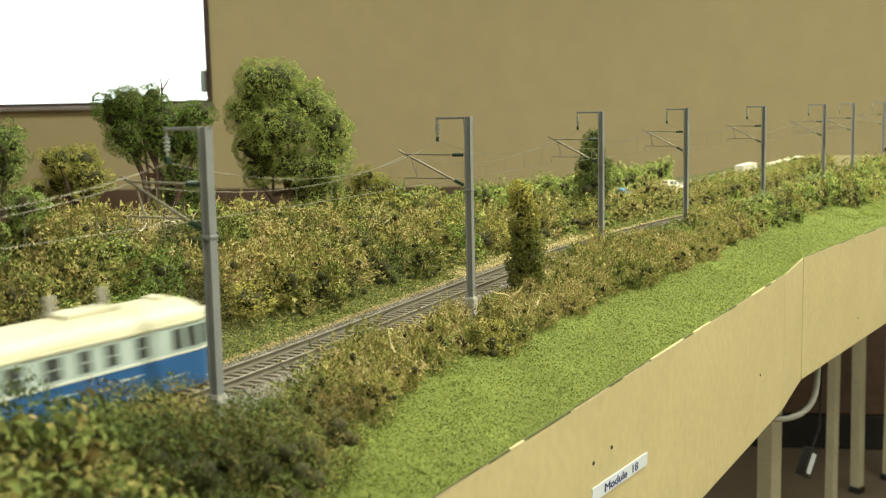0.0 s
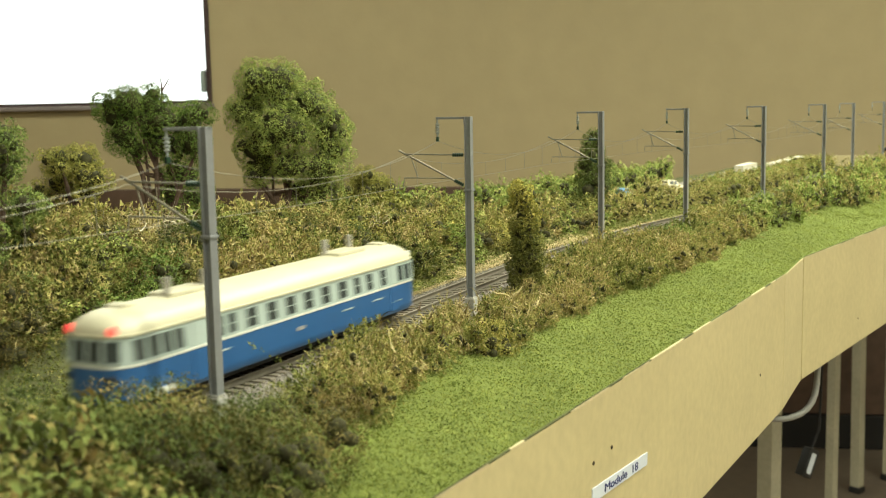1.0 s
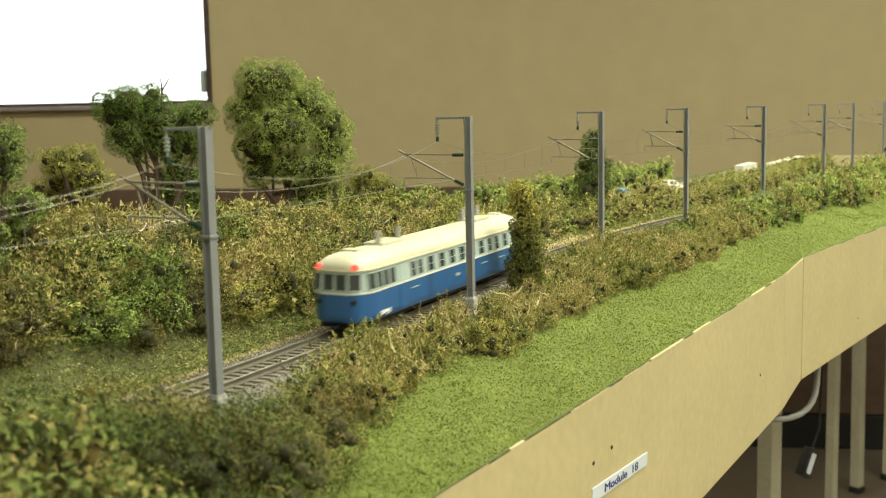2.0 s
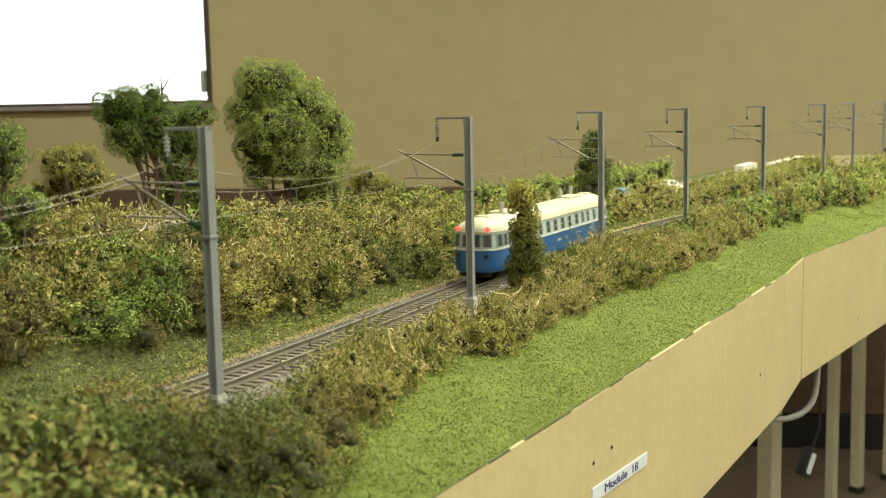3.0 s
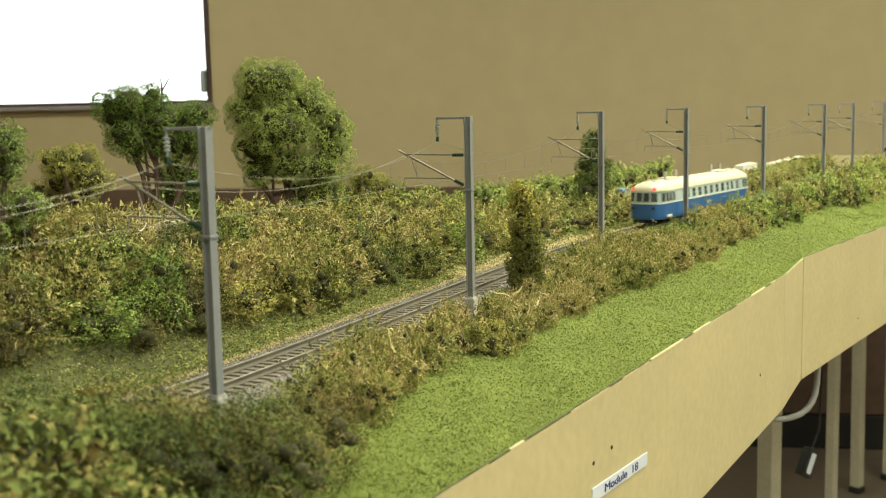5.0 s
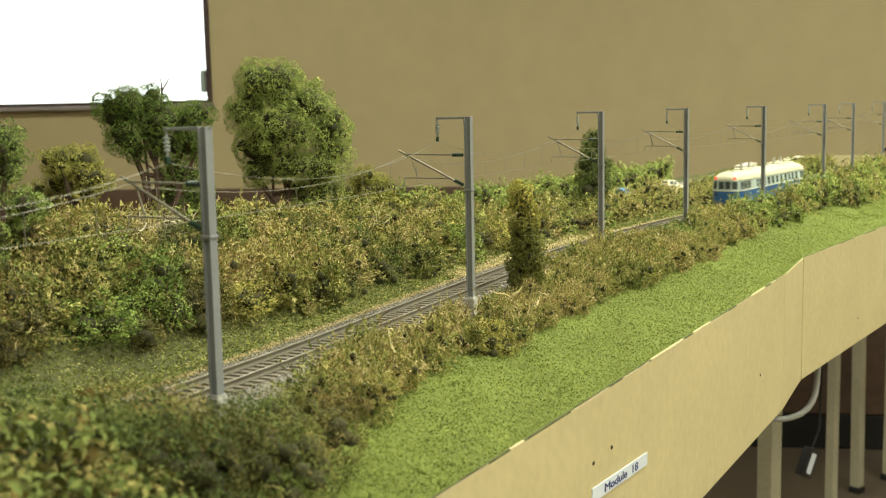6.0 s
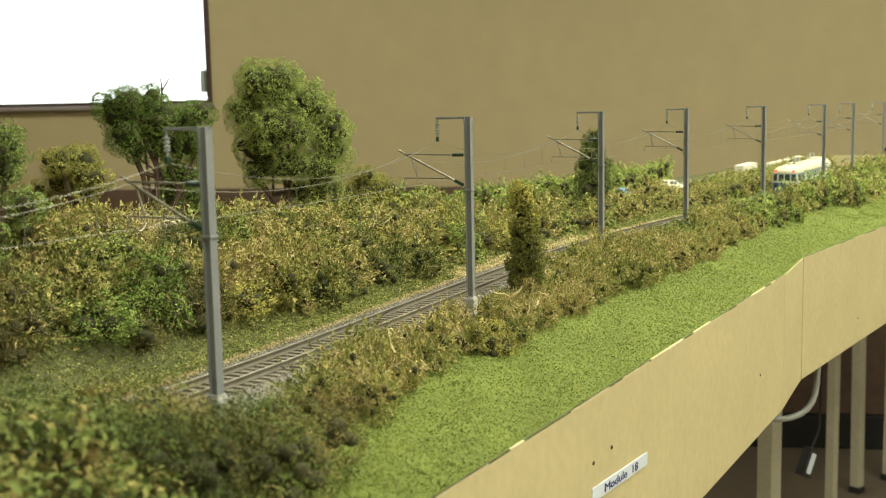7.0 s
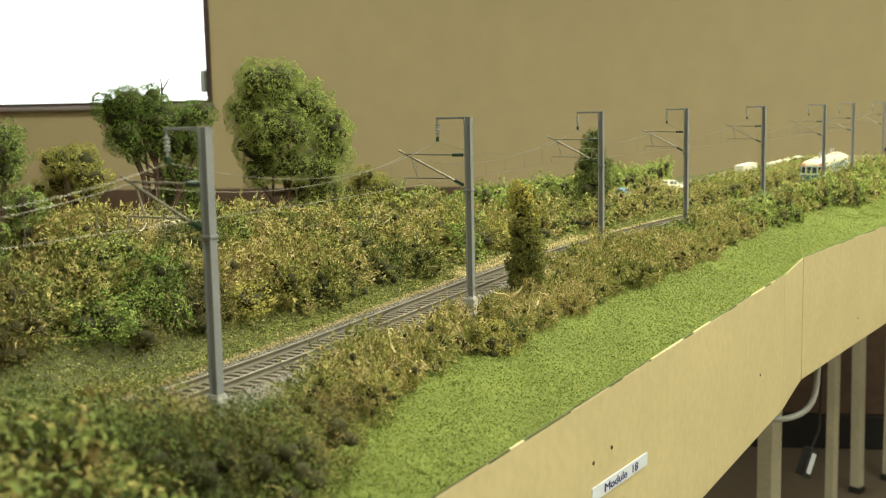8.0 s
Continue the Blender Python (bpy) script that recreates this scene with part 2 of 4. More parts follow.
def heading(s):
    c = np.clip(s, -0.30, 0.70)
    return 0.4285 - 0.0725 * c + 1.2915 * c ** 2 - 1.0291 * c ** 3 - 0.1676 * np.clip((np.asarray(s) - 0.70) / 0.30, 0, 1)


_dx, _dy = np.sin(heading(S_ALL[:-1] + DS / 2)) * DS, np.cos(heading(S_ALL[:-1] + DS / 2)) * DS
TX, TY = np.concatenate([[0], np.cumsum(_dx)]), np.concatenate([[0], np.cumsum(_dy)])
TX += -0.0285 - np.interp(0, S_ALL, TX)
TY += 0.6214 - np.interp(0, S_ALL, TY)


def on_track(s, off=0.0, z=0.0):
    s = np.asarray(s, float)
    a = heading(s)
    x = np.interp(s, S_ALL, TX) + off * np.cos(a)
    y = np.interp(s, S_ALL, TY) - off * np.sin(a)
    return np.stack(np.broadcast_arrays(x, y, z), -1)


def at_track(s, off=0.0, z=0.0, turn=0.0):
    """A pose with local +Y along the track and +X to the aisle."""
    p = on_track(s, off, z)
    return pose(*[float(c) for c in p], 0, 0, -math.degrees(float(heading(np.float64(s)))) + turn)


# front edge of the modules, in plan
EDGE = [(-0.563, -0.616), (-0.0046, 0.384), (0.2746, 0.884), (0.3199, 0.9789), (0.4857, 1.2134), (2.06, 3.44)]


def edge_off(s):
    """How far the front edge lies from the track."""
    p, a = on_track(s), float(heading(np.float64(s)))
    n = Vector((math.cos(a), -math.sin(a)))
    best = 0.14
    for (ax, ay), (bx, by) in zip(EDGE[:-1], EDGE[1:]):
        ex, ey = bx - ax, by - ay
        den = n.x * ey - n.y * ex
        if abs(den) < 1e-9:
            continue
        t = ((ax - p[0]) * ey - (ay - p[1]) * ex) / den
        u = ((ax - p[0]) * n.y - (ay - p[1]) * n.x) / den
        if -0.001 <= u <= 1.001 and 0.05 < t < 0.3:
            best = t
    return best


def smooth(a, b, x):
    t = np.clip((x - a) / (b - a), 0, 1)
    return t * t * (3 - 2 * t)


EDGE_Z = -0.020
EDGE_S = np.array([edge_off(s) for s in S_ALL])


def fall(s):
    """The line drops a little towards its far end."""
    return -0.007 * smooth(0.60, 1.10, np.asarray(s, float))


def ground_z(s, off):
    s, off = np.asarray(s, float), np.asarray(off, float)
    e = np.interp(s, S_ALL, EDGE_S)
    front = -0.004 + (EDGE_Z + 0.004) * np.clip((off - 0.03) / (e - 0.03), 0, 1) ** 1.15
    bank = np.interp(s, [-0.5, -0.1, 0.05, 0.15, 0.30, 0.46], [0.050, 0.045, 0.034, 0.024, 0.020, 0.0]) * smooth(-0.052, -0.145, off) - 0.002
    bank = bank - 0.02 * smooth(-0.24, -0.36, off) - 0.008 * smooth(-0.135, -0.175, off) * smooth(0.42, 0.60, s)
    z = np.where(off > 0, front, bank) + fall(s) * smooth(-0.15, -0.11, off) * smooth(0.0, 0.06, e - off) - 0.07 * smooth(1.72, 2.0, s) * smooth(0.0, 0.06, e - off)
    return z + 0.0012 * np.sin(s * 61 + off * 40) * np.sin(off * 90 + s * 23) * smooth(0.035, 0.05, abs(off)) * smooth(0.004, 0.03, e - off)


# ---- room ----
WALL_DIR = Vector((math.cos(radians(8.5)), -math.sin(radians(8.5)), 0))
WALL_P = Vector((1.418, 3.817, 0))
WALL_M = Matrix.Translation(WALL_P) @ pose(0, 0, 0, 0, 0, -8.5)   # local x along the wall, +y away from the room
WIN_X1, WIN_X0, WIN_Z0, WIN_Z1 = -2.287, -4.05, 0.150, 1.35
WAINSCOT_Z = -0.166


def room():
    w = Shape()
    for x0, x1, z0, z1 in ((-5.5, WIN_X0, FLOOR_Z, CEIL_Z), (WIN_X1, 3.5, FLOOR_Z, CEIL_Z), (WIN_X0, WIN_X1, FLOOR_Z, WIN_Z0), (WIN_X0, WIN_X1, WIN_Z1, CEIL_Z)):
        w.box(x0, x1, 0, 0.2, z0, z1)
    tagged(part("wall_back", w, "wall_paint", at=WALL_M), "tan painted plaster wall", "wall", kind="structure")
    tagged(part("wainscot", Shape().box(-5.5, 3.5, -0.022, -0.001, FLOOR_Z + 0.122, WAINSCOT_Z, bevel=0.004), "wainscot_wood", at=WALL_M), "dark reddish brown wooden wainscot", "panelling", kind="structure")
    tagged(part("baseboard", Shape().box(-5.5, 3.5, -0.035, -0.001, FLOOR_Z, FLOOR_Z + 0.120, bevel=0.004), "plinth_black", at=WALL_M), "black baseboard along the wall", "baseboard", kind="structure")
    tagged(part("floor", Shape().box(-5, 6, -3.2, 5.5, FLOOR_Z - 0.1, FLOOR_Z), "floor_lino"), "tan brown linoleum floor", "floor", kind="structure")
    tagged(part("ceiling", Shape().box(-5, 6, -3.2, 5.5, CEIL_Z, CEIL_Z + 0.1), "ceiling_white"), "white ceiling", "ceiling", kind="structure")
    tagged(part("wall_left", Shape().box(-3.7, -3.5, -3.2, 5.2, FLOOR_Z, CEIL_Z), "wall_paint"), "tan painted wall", "wall", kind="structure")
    tagged(part("wall_right", Shape().box(4.5, 4.7, -3.2, 5.2, FLOOR_Z, CEIL_Z), "wall_paint"), "tan painted wall", "wall", kind="structure")
    tagged(part("wall_front", Shape().box(-3.5, 4.5, -3.2, -3.0, FLOOR_Z, CEIL_Z), "wall_paint"), "tan painted wall", "wall", kind="structure")
    # window
    win = tagged(thing("window_1", "bright window in a dark wooden frame", "window", WALL_M), kind="structure")
    fr = Shape()
    for x0, x1, z0, z1 in ((WIN_X1 - 0.014, WIN_X1 + 0.003, WIN_Z0, WIN_Z1), (WIN_X0 - 0.004, WIN_X0 + 0.035, WIN_Z0, WIN_Z1), (WIN_X0 + 0.035, WIN_X1 - 0.014, WIN_Z0, WIN_Z0 + 0.012), (WIN_X0 + 0.035, WIN_X1 - 0.014, WIN_Z1 - 0.03, WIN_Z1)):
        fr.box(x0, x1, -0.012, 0.05, z0, z1, bevel=0.003)
    part("window_frame", fr, "window_frame_dark", win)
    part("window_sill", Shape().box(WIN_X0 - 0.05, WIN_X1 + 0.01, -0.03, 0.02, WIN_Z0 - 0.016, WIN_Z0 - 0.001, bevel=0.003), "window_ledge_grey", win, "grey window ledge")
    pane = part("pane", Shape().box(WIN_X0 + 0.03, WIN_X1 - 0.01, 0.015, 0.021, WIN_Z0 + 0.008, WIN_Z1 - 0.025), "outside_sky", win, "frosted pane bright with daylight")
    part("window_catch", Shape().box(WIN_X1 - 0.030, WIN_X1 - 0.015, -0.03, -0.002, WIN_Z0 + 0.040, WIN_Z0 + 0.120, bevel=0.004), "catch_metal", win, "grey metal catch")
    # lamps: unseen, added where the wall, the fascia and the bushes need light
    lamps = [(0.7, 1.15), (1.2, 0.3), (-1.4, 2.6), (1.2, 2.1), (0.5, -1.0), (2.7, 0.4), (2.1, -1.0)]
    for x, y in lamps:
        fix = thing("ceiling_light", "added unseen white ceiling light with a glowing diffuser", "ceiling light", pose(x, y, CEIL_Z), "ceiling lights")
        part("frame", Shape().box(-0.64, 0.64, -0.16, 0.16, -0.06, -0.001, bevel=0.005), "ceiling_white", fix)
        part("diffuser", Shape().box(-0.60, 0.60, -0.13, 0.13, -0.068, -0.061), "lamp_glow", fix)
        la = bpy.data.lights.new("added_ceiling_lamp", "AREA")
        la.shape, la.size, la.size_y = "RECTANGLE", 1.2, 0.26
        la.energy, la.color = LAMP_POWER, (0.96, 0.975, 0.77)
        lo = new("added_ceiling_lamp", la)
        lo.matrix_basis = pose(x, y, CEIL_Z - 0.075)


room()


# ---- layout base: terrain sheet, boards, legs ----
def terrain():
    s_list = np.arange(-0.9, 3.05, 0.0125)
    o_mid = np.linspace(-0.03, 0.03, 9)
    rows, n = [], None
    for s in s_list:
        e = float(np.interp(s, S_ALL, EDGE_S)) - 0.0005
        o_far = np.linspace(-0.36 - 0.13 * float(smooth(1.9, 2.4, s)), -0.034, 60)
        off = np.concatenate([o_far, o_mid, np.linspace(0.034, e, 26)])
        rows.append(on_track(s, off, ground_z(s, off)))
        n = len(off)
    v = np.concatenate(rows)
    i = np.arange(len(s_list) - 1)[:, None] * n + np.arange(n - 1)[None]
    f = np.stack([i, i + 1, i + n + 1, i + n], -1).reshape(-1, 4)
    me = fast_mesh("ground", v, f, "soil", smooth=True)
    me.materials.append(MATS["turf_base"])
    col = np.tile(np.arange(n - 1), len(s_list) - 1)
    me.polygons.foreach_set("material_index", (col > 72).astype(np.int32))
    tagged(new("ground", me), "modelled ground with turf and soil on the railway module", "ground", kind="structure")


terrain()


def board(name, p, q, z0, z1, thick, material, label, parent=None):
    """An upright board from p to q in plan, thickness to its left."""
    d = Vector((q[0] - p[0], q[1] - p[1], 0))
    m = Matrix.Translation((p[0], p[1], 0)) @ pose(0, 0, 0, 0, 0, math.degrees(math.atan2(d.y, d.x)))
    return m, Shape().box(0, d.length, 0, thick, z0, z1, bevel=0.0008)


BOARD_Z0 = -0.1315


def modules():
    lab = "cream plywood railway module box on wooden legs"
    for k, idx in enumerate(((0, 1), (3, 4))):
        mod = thing("layout_module", lab + (" with a label" if k == 0 else ", joined to its neighbour"), "railway module", group="modules")
        pts = EDGE[:4] if k == 0 else EDGE[3:]
        for j, (p, q) in enumerate(zip(pts[:-1], pts[1:])):
            p, q = Vector(p), Vector(q)
            d = (q - p).normalized()
            if k == 1 and j == 0:
                p = p + d * 0.0018
            m, sh = board("fascia", p, q, BOARD_Z0, EDGE_Z - 0.0003, 0.010, "plywood", "")
            part("fascia", sh, "plywood", mod, at=m)
            if j < 2:
                # raw upper rim of the board, chipped here and there
                x, L = 0.0, (q - p).length
                rnd = random.Random(5 + k * 3 + j)
                while x < L:
                    w = rnd.uniform(0.012, 0.05)
                    hgt = rnd.choice((0.0002, 0.0003, 0.0007))
                    part("rim_chip", Shape().box(x, min(x + w, L), -0.0003, 0.0008, EDGE_Z - hgt, EDGE_Z + rnd.choice((0.0001, 0.0003, 0.0005))), "plywood_edge", mod, "raw pale plywood rim", at=m)
                    x += w + rnd.choice((0.0, 0.004, 0.02, 0.05))
                # a dark strip stands in for the gap between turf and board
                part("glue_line", Shape().box(0, L, -0.0001, 0.0012, EDGE_Z - 0.0003, EDGE_Z + 0.0003), "soil", mod, "dark gap line under the turf", at=m)
    # back boards and cross bearers
    mod = thing("trestle", "plywood bearers under the railway modules", "trestle")
    prev = None
    for s in np.arange(-0.9, 3.05, 0.2):
        q = on_track(s, -0.355 - 0.13 * float(smooth(1.9, 2.4, s)))[:2]
        if prev is not None:
            m, sh = board("back_board", prev, q, BOARD_Z0, -0.026 if s < 1.6 else -0.110, 0.01, "plywood", "")
            part("back_board", sh, "plywood", mod, at=m)
        prev = q
    for s in np.arange(-0.7, 3.0, 0.45):
        p, q = on_track(s, float(np.interp(s, S_ALL, EDGE_S)) - 0.014)[:2], on_track(s, -0.34)[:2]
        m, sh = board("bearer", p, q, BOARD_Z0, -0.045, 0.012, "plywood", "")
        part("bearer", sh, "plywood", mod, at=m)


modules()


def fascia_pose(u, z):
    """On the face of module 18: local x along it, local z up, -y out to the aisle."""
    p, q = Vector(EDGE[1]), Vector(EDGE[2])
    d = (q - p).normalized()
    c = p + d * u
    return Matrix.Translation((c.x, c.y, z)) @ pose(0, 0, 0, 0, 0, math.degrees(math.atan2(d.y, d.x)))


def text_mesh(body, size, material):
    cu = bpy.data.curves.new("text", "FONT")
    cu.body, cu.size, cu.extrude = body, size, 0.0001
    cu.align_x, cu.align_y = "CENTER", "CENTER"
    ob = new("text", cu)
    dg = bpy.context.evaluated_depsgraph_get()
    me = bpy.data.meshes.new_from_object(ob.evaluated_get(dg))
    bpy.data.objects.remove(ob)
    bpy.data.curves.remove(cu)
    me.materials.clear()
    me.materials.append(MATS[material])
    return me


def sign():
    t = thing("module_label", "white adhesive label lettered Module 18 on the plywood", "label", fascia_pose(0.1913, -0.0705) @ pose(0, 0, 0, 0, 3.4, 0))
    part("plate", Shape().box(-0.0405, 0.0405, -0.0006, -0.0001, -0.0035, 0.0035), "label_white", t)
    me = text_mesh("Module  18", 0.0062, "label_ink")
    me.transform(Matrix.Diagonal((1.75, 1, 1, 1)))
    me.transform(pose(0, 0, 0, 90))
    part("lettering", me, None, t, "dark blue lettering", at=pose(0, -0.0008, -0.0003))


sign()


# ---- railway track ----
def strip(s0, s1, step, prof):
    """A profile of (off, z) swept along the track."""
    ss = np.arange(s0, s1 + 1e-6, step)
    n = len(prof)
    v = np.concatenate([on_track(s, np.array([a for a, _ in prof]), np.array([b for _, b in prof]) + (fall(s) if prof[0][0] > -0.1 else 0.0)) for s in ss])
    i = np.arange(len(ss) - 1)[:, None] * n
    k = np.arange(n)[None]
    k2 = (k + 1) % n
    return v, np.stack([i + k, i + k2, i + n + k2, i + n + k], -1).reshape(-1, 4)


TRACK_S0, TRACK_S1 = -0.9, 1.74


def track():
    t = thing("railway_track", "single model railway track with brown rails on ballast", "railway track")
    bed = [(-0.030, -0.006), (-0.027, -0.0022), (-0.016, 0.0001), (0.016, 0.0001), (0.027, -0.0022), (0.030, -0.008)]
    part("ballast_bed", fast_mesh("ballast_bed", *strip(TRACK_S0, TRACK_S1, 0.01, bed), "ballast_bed"), None, t)
    for side in (-1, 1):
        c = side * 0.00825
        pr = [(c - 0.0010, 0.0008), (c - 0.0010, 0.0012), (c - 0.0003, 0.0015), (c - 0.0003, 0.0029), (c - 0.0006, 0.0032), (c - 0.0006, 0.0039),
              (c + 0.0006, 0.0039), (c + 0.0006, 0.0032), (c + 0.0003, 0.0029), (c + 0.0003, 0.0015), (c + 0.0010, 0.0012), (c + 0.0010, 0.0008)]
        me = fast_mesh("rail", *strip(TRACK_S0, TRACK_S1, 0.01, pr), "rail_brown")
        me.materials.append(MATS["rail_head"])
        me.polygons.foreach_set("material_index", (np.arange(len(me.polygons)) % 12 == 5).astype(np.int32))
        part("rail", me, None, t)
    sl = Shape().box(-0.0150, 0.0150, -0.00145, 0.00145, -0.0012, 0.0009, bevel=0.0003).mesh("sleeper", "sleeper_wood")
    for s in np.arange(-0.45, 1.36, 0.0061):
        part("sleeper", sl, None, t, at=at_track(s, 0, float(fall(s)) + random.uniform(-0.0001, 0.0001), random.uniform(-0.8, 0.8)))
    # loose stones and the sandy rim of the bed
    rng = np.random.default_rng(3)

    def grains(n, s0, s1, offs, size, zoff, name, material):
        s = rng.uniform(s0, s1, n)
        off = offs(n)
        base = on_track(s, off, np.maximum(np.interp(abs(off), [0.016, 0.027, 0.03], [0.0001, -0.0022, -0.0055]), ground_z(s, off)) + zoff)
        tet = np.array([(1, 1, 1), (1, -1, -1), (-1, 1, -1), (-1, -1, 1)]) * 0.6
        q = rng.normal(size=(n, 3, 3))
        q /= np.linalg.norm(q, axis=2, keepdims=True)
        v = base[:, None, :] + np.einsum("kj,nji->nki", tet, q) * (size * rng.uniform(0.5, 1.3, n))[:, None, None]
        f = (np.arange(n)[:, None, None] * 4 + np.array([(0, 1, 2), (0, 3, 1), (0, 2, 3), (1, 3, 2)])[None]).reshape(-1, 3)
        return tagged(part(name, fast_mesh(name, v.reshape(-1, 3), f, material), None, t), kind="stuff")

    grains(38000, -0.45, 0.75, lambda n: np.where(rng.uniform(0, 1, n) < 0.78, rng.choice((-1, 1), n) * rng.uniform(0.0145, 0.0295, n), rng.uniform(-0.0145, 0.0145, n)), 0.0006, 0.0002, "ballast", "stones")
    grains(9000, -0.45, 0.75, lambda n: -0.0315 + rng.normal(0, 0.0022, n), 0.0006, 0.0003, "sand_rim", "sand_grains")
    grains(5000, 0.17, 0.42, lambda n: -0.033 - abs(rng.normal(0, 0.009, n)), 0.0008, 0.0004, "sand_patch", "sand_grains")


track()

# ---- overhead line ----
MASTS = [-0.44, -0.2104, 0.0194, 0.2663, 0.4754, 0.684, 0.904, 1.126, 1.478]
MAST_OFF, MAST_H = 0.0394, 0.1132


def catenary_mast():
    m = thing("catenary_mast", "grey steel catenary mast with a cantilever beside the track", "catenary mast", group="catenary masts")
    post = Shape()
    w, d, tk = 0.0019, 0.0021, 0.0003
    post.box(-w, -w + tk * 1.5, -d, d, -0.012, MAST_H, bevel=0.0002)
    post.box(w - tk * 1.5, w, -d, d, -0.012, MAST_H, bevel=0.0002)
    post.box(-w + tk * 1.5, w - tk * 1.5, -0.0008, 0.0008, -0.012, MAST_H - 0.0004)
    part("post", post, "mast_grey", m)
    part("foot", Shape().box(-0.0028, 0.0028, -0.0030, 0.0030, -0.014, 0.0112, bevel=0.0005).box(-0.0024, 0.0024, -0.0026, 0.0026, 0.0112, 0.0120, bevel=0.0003), "foot_grey", m, "pale grey plinth")
    part("collar", Shape().box(-0.0024, 0.0024, -0.0025, 0.0025, 0.0718, 0.0731, bevel=0.0003), "mast_grey", m)
    part("top_arm", Shape().box(-0.0195, 0.0019, -0.0009, 0.0013, MAST_H - 0.0013, MAST_H + 0.0001, bevel=0.0002).box(-0.0022, -0.0020, -0.0018, 0.0018, MAST_H - 0.004, MAST_H), "mast_grey", m)
    ins = Shape()
    prof = [(0.0004, 0.0)]
    for k in range(4):
        z = -0.0028 - k * 0.0015
        prof += [(0.0006, z + 0.0005), (0.0014, z), (0.0012, z - 0.0005), (0.0006, z - 0.0007)]
    prof += [(0.0004, -0.0106)]
    ins.lathe(prof, (-0.0188, 0, MAST_H - 0.0012))
    part("hanging_insulator", ins, "insulator_glass", m, "pale ribbed insulator", smooth=True)
    part("clamp", Shape().box(-0.0194, -0.0182, -0.0012, 0.0012, MAST_H - 0.0136, MAST_H - 0.0110, bevel=0.0002), "insulator_green", m)
    part("cantilever_tube", Shape().tube([(-0.0065, 0, 0.0765), (-0.0432, 0, 0.0945)], 0.0006), "wire_metal", m, smooth=True)
    part("stay_tube", Shape().tube([(-0.008, 0, 0.0921), (-0.0402, 0, 0.0925)], 0.00045), "wire_metal", m, smooth=True)
    part("steady_arm", Shape().tube([(-0.0120, 0, 0.0789), (-0.0400, 0, 0.0789), (-0.0408, 0, 0.0740)], 0.0004), "wire_metal", m, smooth=True)
    part("drop_bracket", Shape().tube([(-0.0355, 0, 0.0908), (-0.0315, 0, 0.0789)], 0.0004), "wire_metal", m, smooth=True)
    for a, b in (((-0.0034, 0, 0.0750), (-0.0085, 0, 0.0775)), ((-0.0034, 0, 0.0921), (-0.0095, 0, 0.0921))):
        sh, a, b = Shape(), Vector(a), Vector(b)
        n = 9
        sh.tube([a.lerp(b, k / n) for k in range(n + 1)], [0.0006 if k % 2 == 0 else 0.0013 for k in range(n + 1)], 10)
        part("insulator", sh, "insulator_green", m, "dark green ribbed insulator", smooth=True)
    return m


_mast = catenary_mast()
_mast.matrix_basis = at_track(MASTS[0], MAST_OFF)
for _s in MASTS[1:]:
    copy_thing(_mast, at_track(_s, MAST_OFF, 0.0, random.uniform(-1.5, 1.5)))


def overhead(s0, s1):
    t = thing("overhead_line", "thin overhead wires hung between catenary masts", "overhead line", group="overhead wires")
    n = 14

    def wire(name, off, z_end, z_mid, r):
        pts = [on_track(s0 + (s1 - s0) * k / n, off, z_mid + (z_end - z_mid) * (2 * k / n - 1) ** 2) for k in range(n + 1)]
        part(name, Shape().tube(pts, r, 6), "wire_metal", t, smooth=True)

    wire("contact_wire", -0.0014, 0.0735, 0.0730, 0.00017)
    wire("messenger_wire", -0.0014, 0.0912, 0.0815, 0.00017)
    wire("feeder_wire", 0.0206, 0.0998, 0.0872, 0.00017)
    drops = max(3, round((s1 - s0) / 0.034))
    for k in range(drops):
        u = (k + 0.5) / drops
        s, zc, zm = s0 + (s1 - s0) * u, 0.0730 + 0.0005 * (2 * u - 1) ** 2, 0.0815 + 0.0097 * (2 * u - 1) ** 2
        part("dropper", Shape().tube([on_track(s, -0.0014, zc), on_track(s, -0.0014, zm)], 0.00018, 5), "wire_metal", t)


for _a, _b in zip(MASTS[:-1], MASTS[1:]):
    overhead(_a, _b)

# ---- railcar ----
CAR_L, CAR_W = 0.238, 0.0166


def outline(inset, n=14, half=CAR_L / 2, w=CAR_W, nose=0.017):
    """Plan of the railcar: straight sides, rounded noses; local y along the track."""
    pts = []
    w, half = w - inset, half - inset
    for k in range(n + 1):
        a = math.pi / 2 * k / n
        pts.append((w * math.cos(a) ** 0.55 if k < n else 0.0, half - nose + nose * math.sin(a) ** 0.9))
    right = [(x, y) for x, y in pts]
    left = [(-x, y) for x, y in reversed(pts[:-1])]
    top = right + left
    return top + [(x, -y) for x, y in reversed(top)]


def ring_wall(levels, cap_top=False, cap_bottom=False):
    """levels: (z, inset[, end inset])."""
    sh, n = Shape(), None
    vs, fs = [], []
    for z, inset in levels:
        o = outline(inset)
        n = len(o)
        vs += [(x, y, z) for x, y in o]
    for i in range(len(levels) - 1):
        for k in range(n):
            k2 = (k + 1) % n
            fs.append((i * n + k, i * n + k2, (i + 1) * n + k2, (i + 1) * n + k))
    if cap_top:
        fs.append(tuple((len(levels) - 1) * n + k for k in range(n)))
    if cap_bottom:
        fs.append(tuple(range(n))[::-1])
    return sh.add(vs, fs)


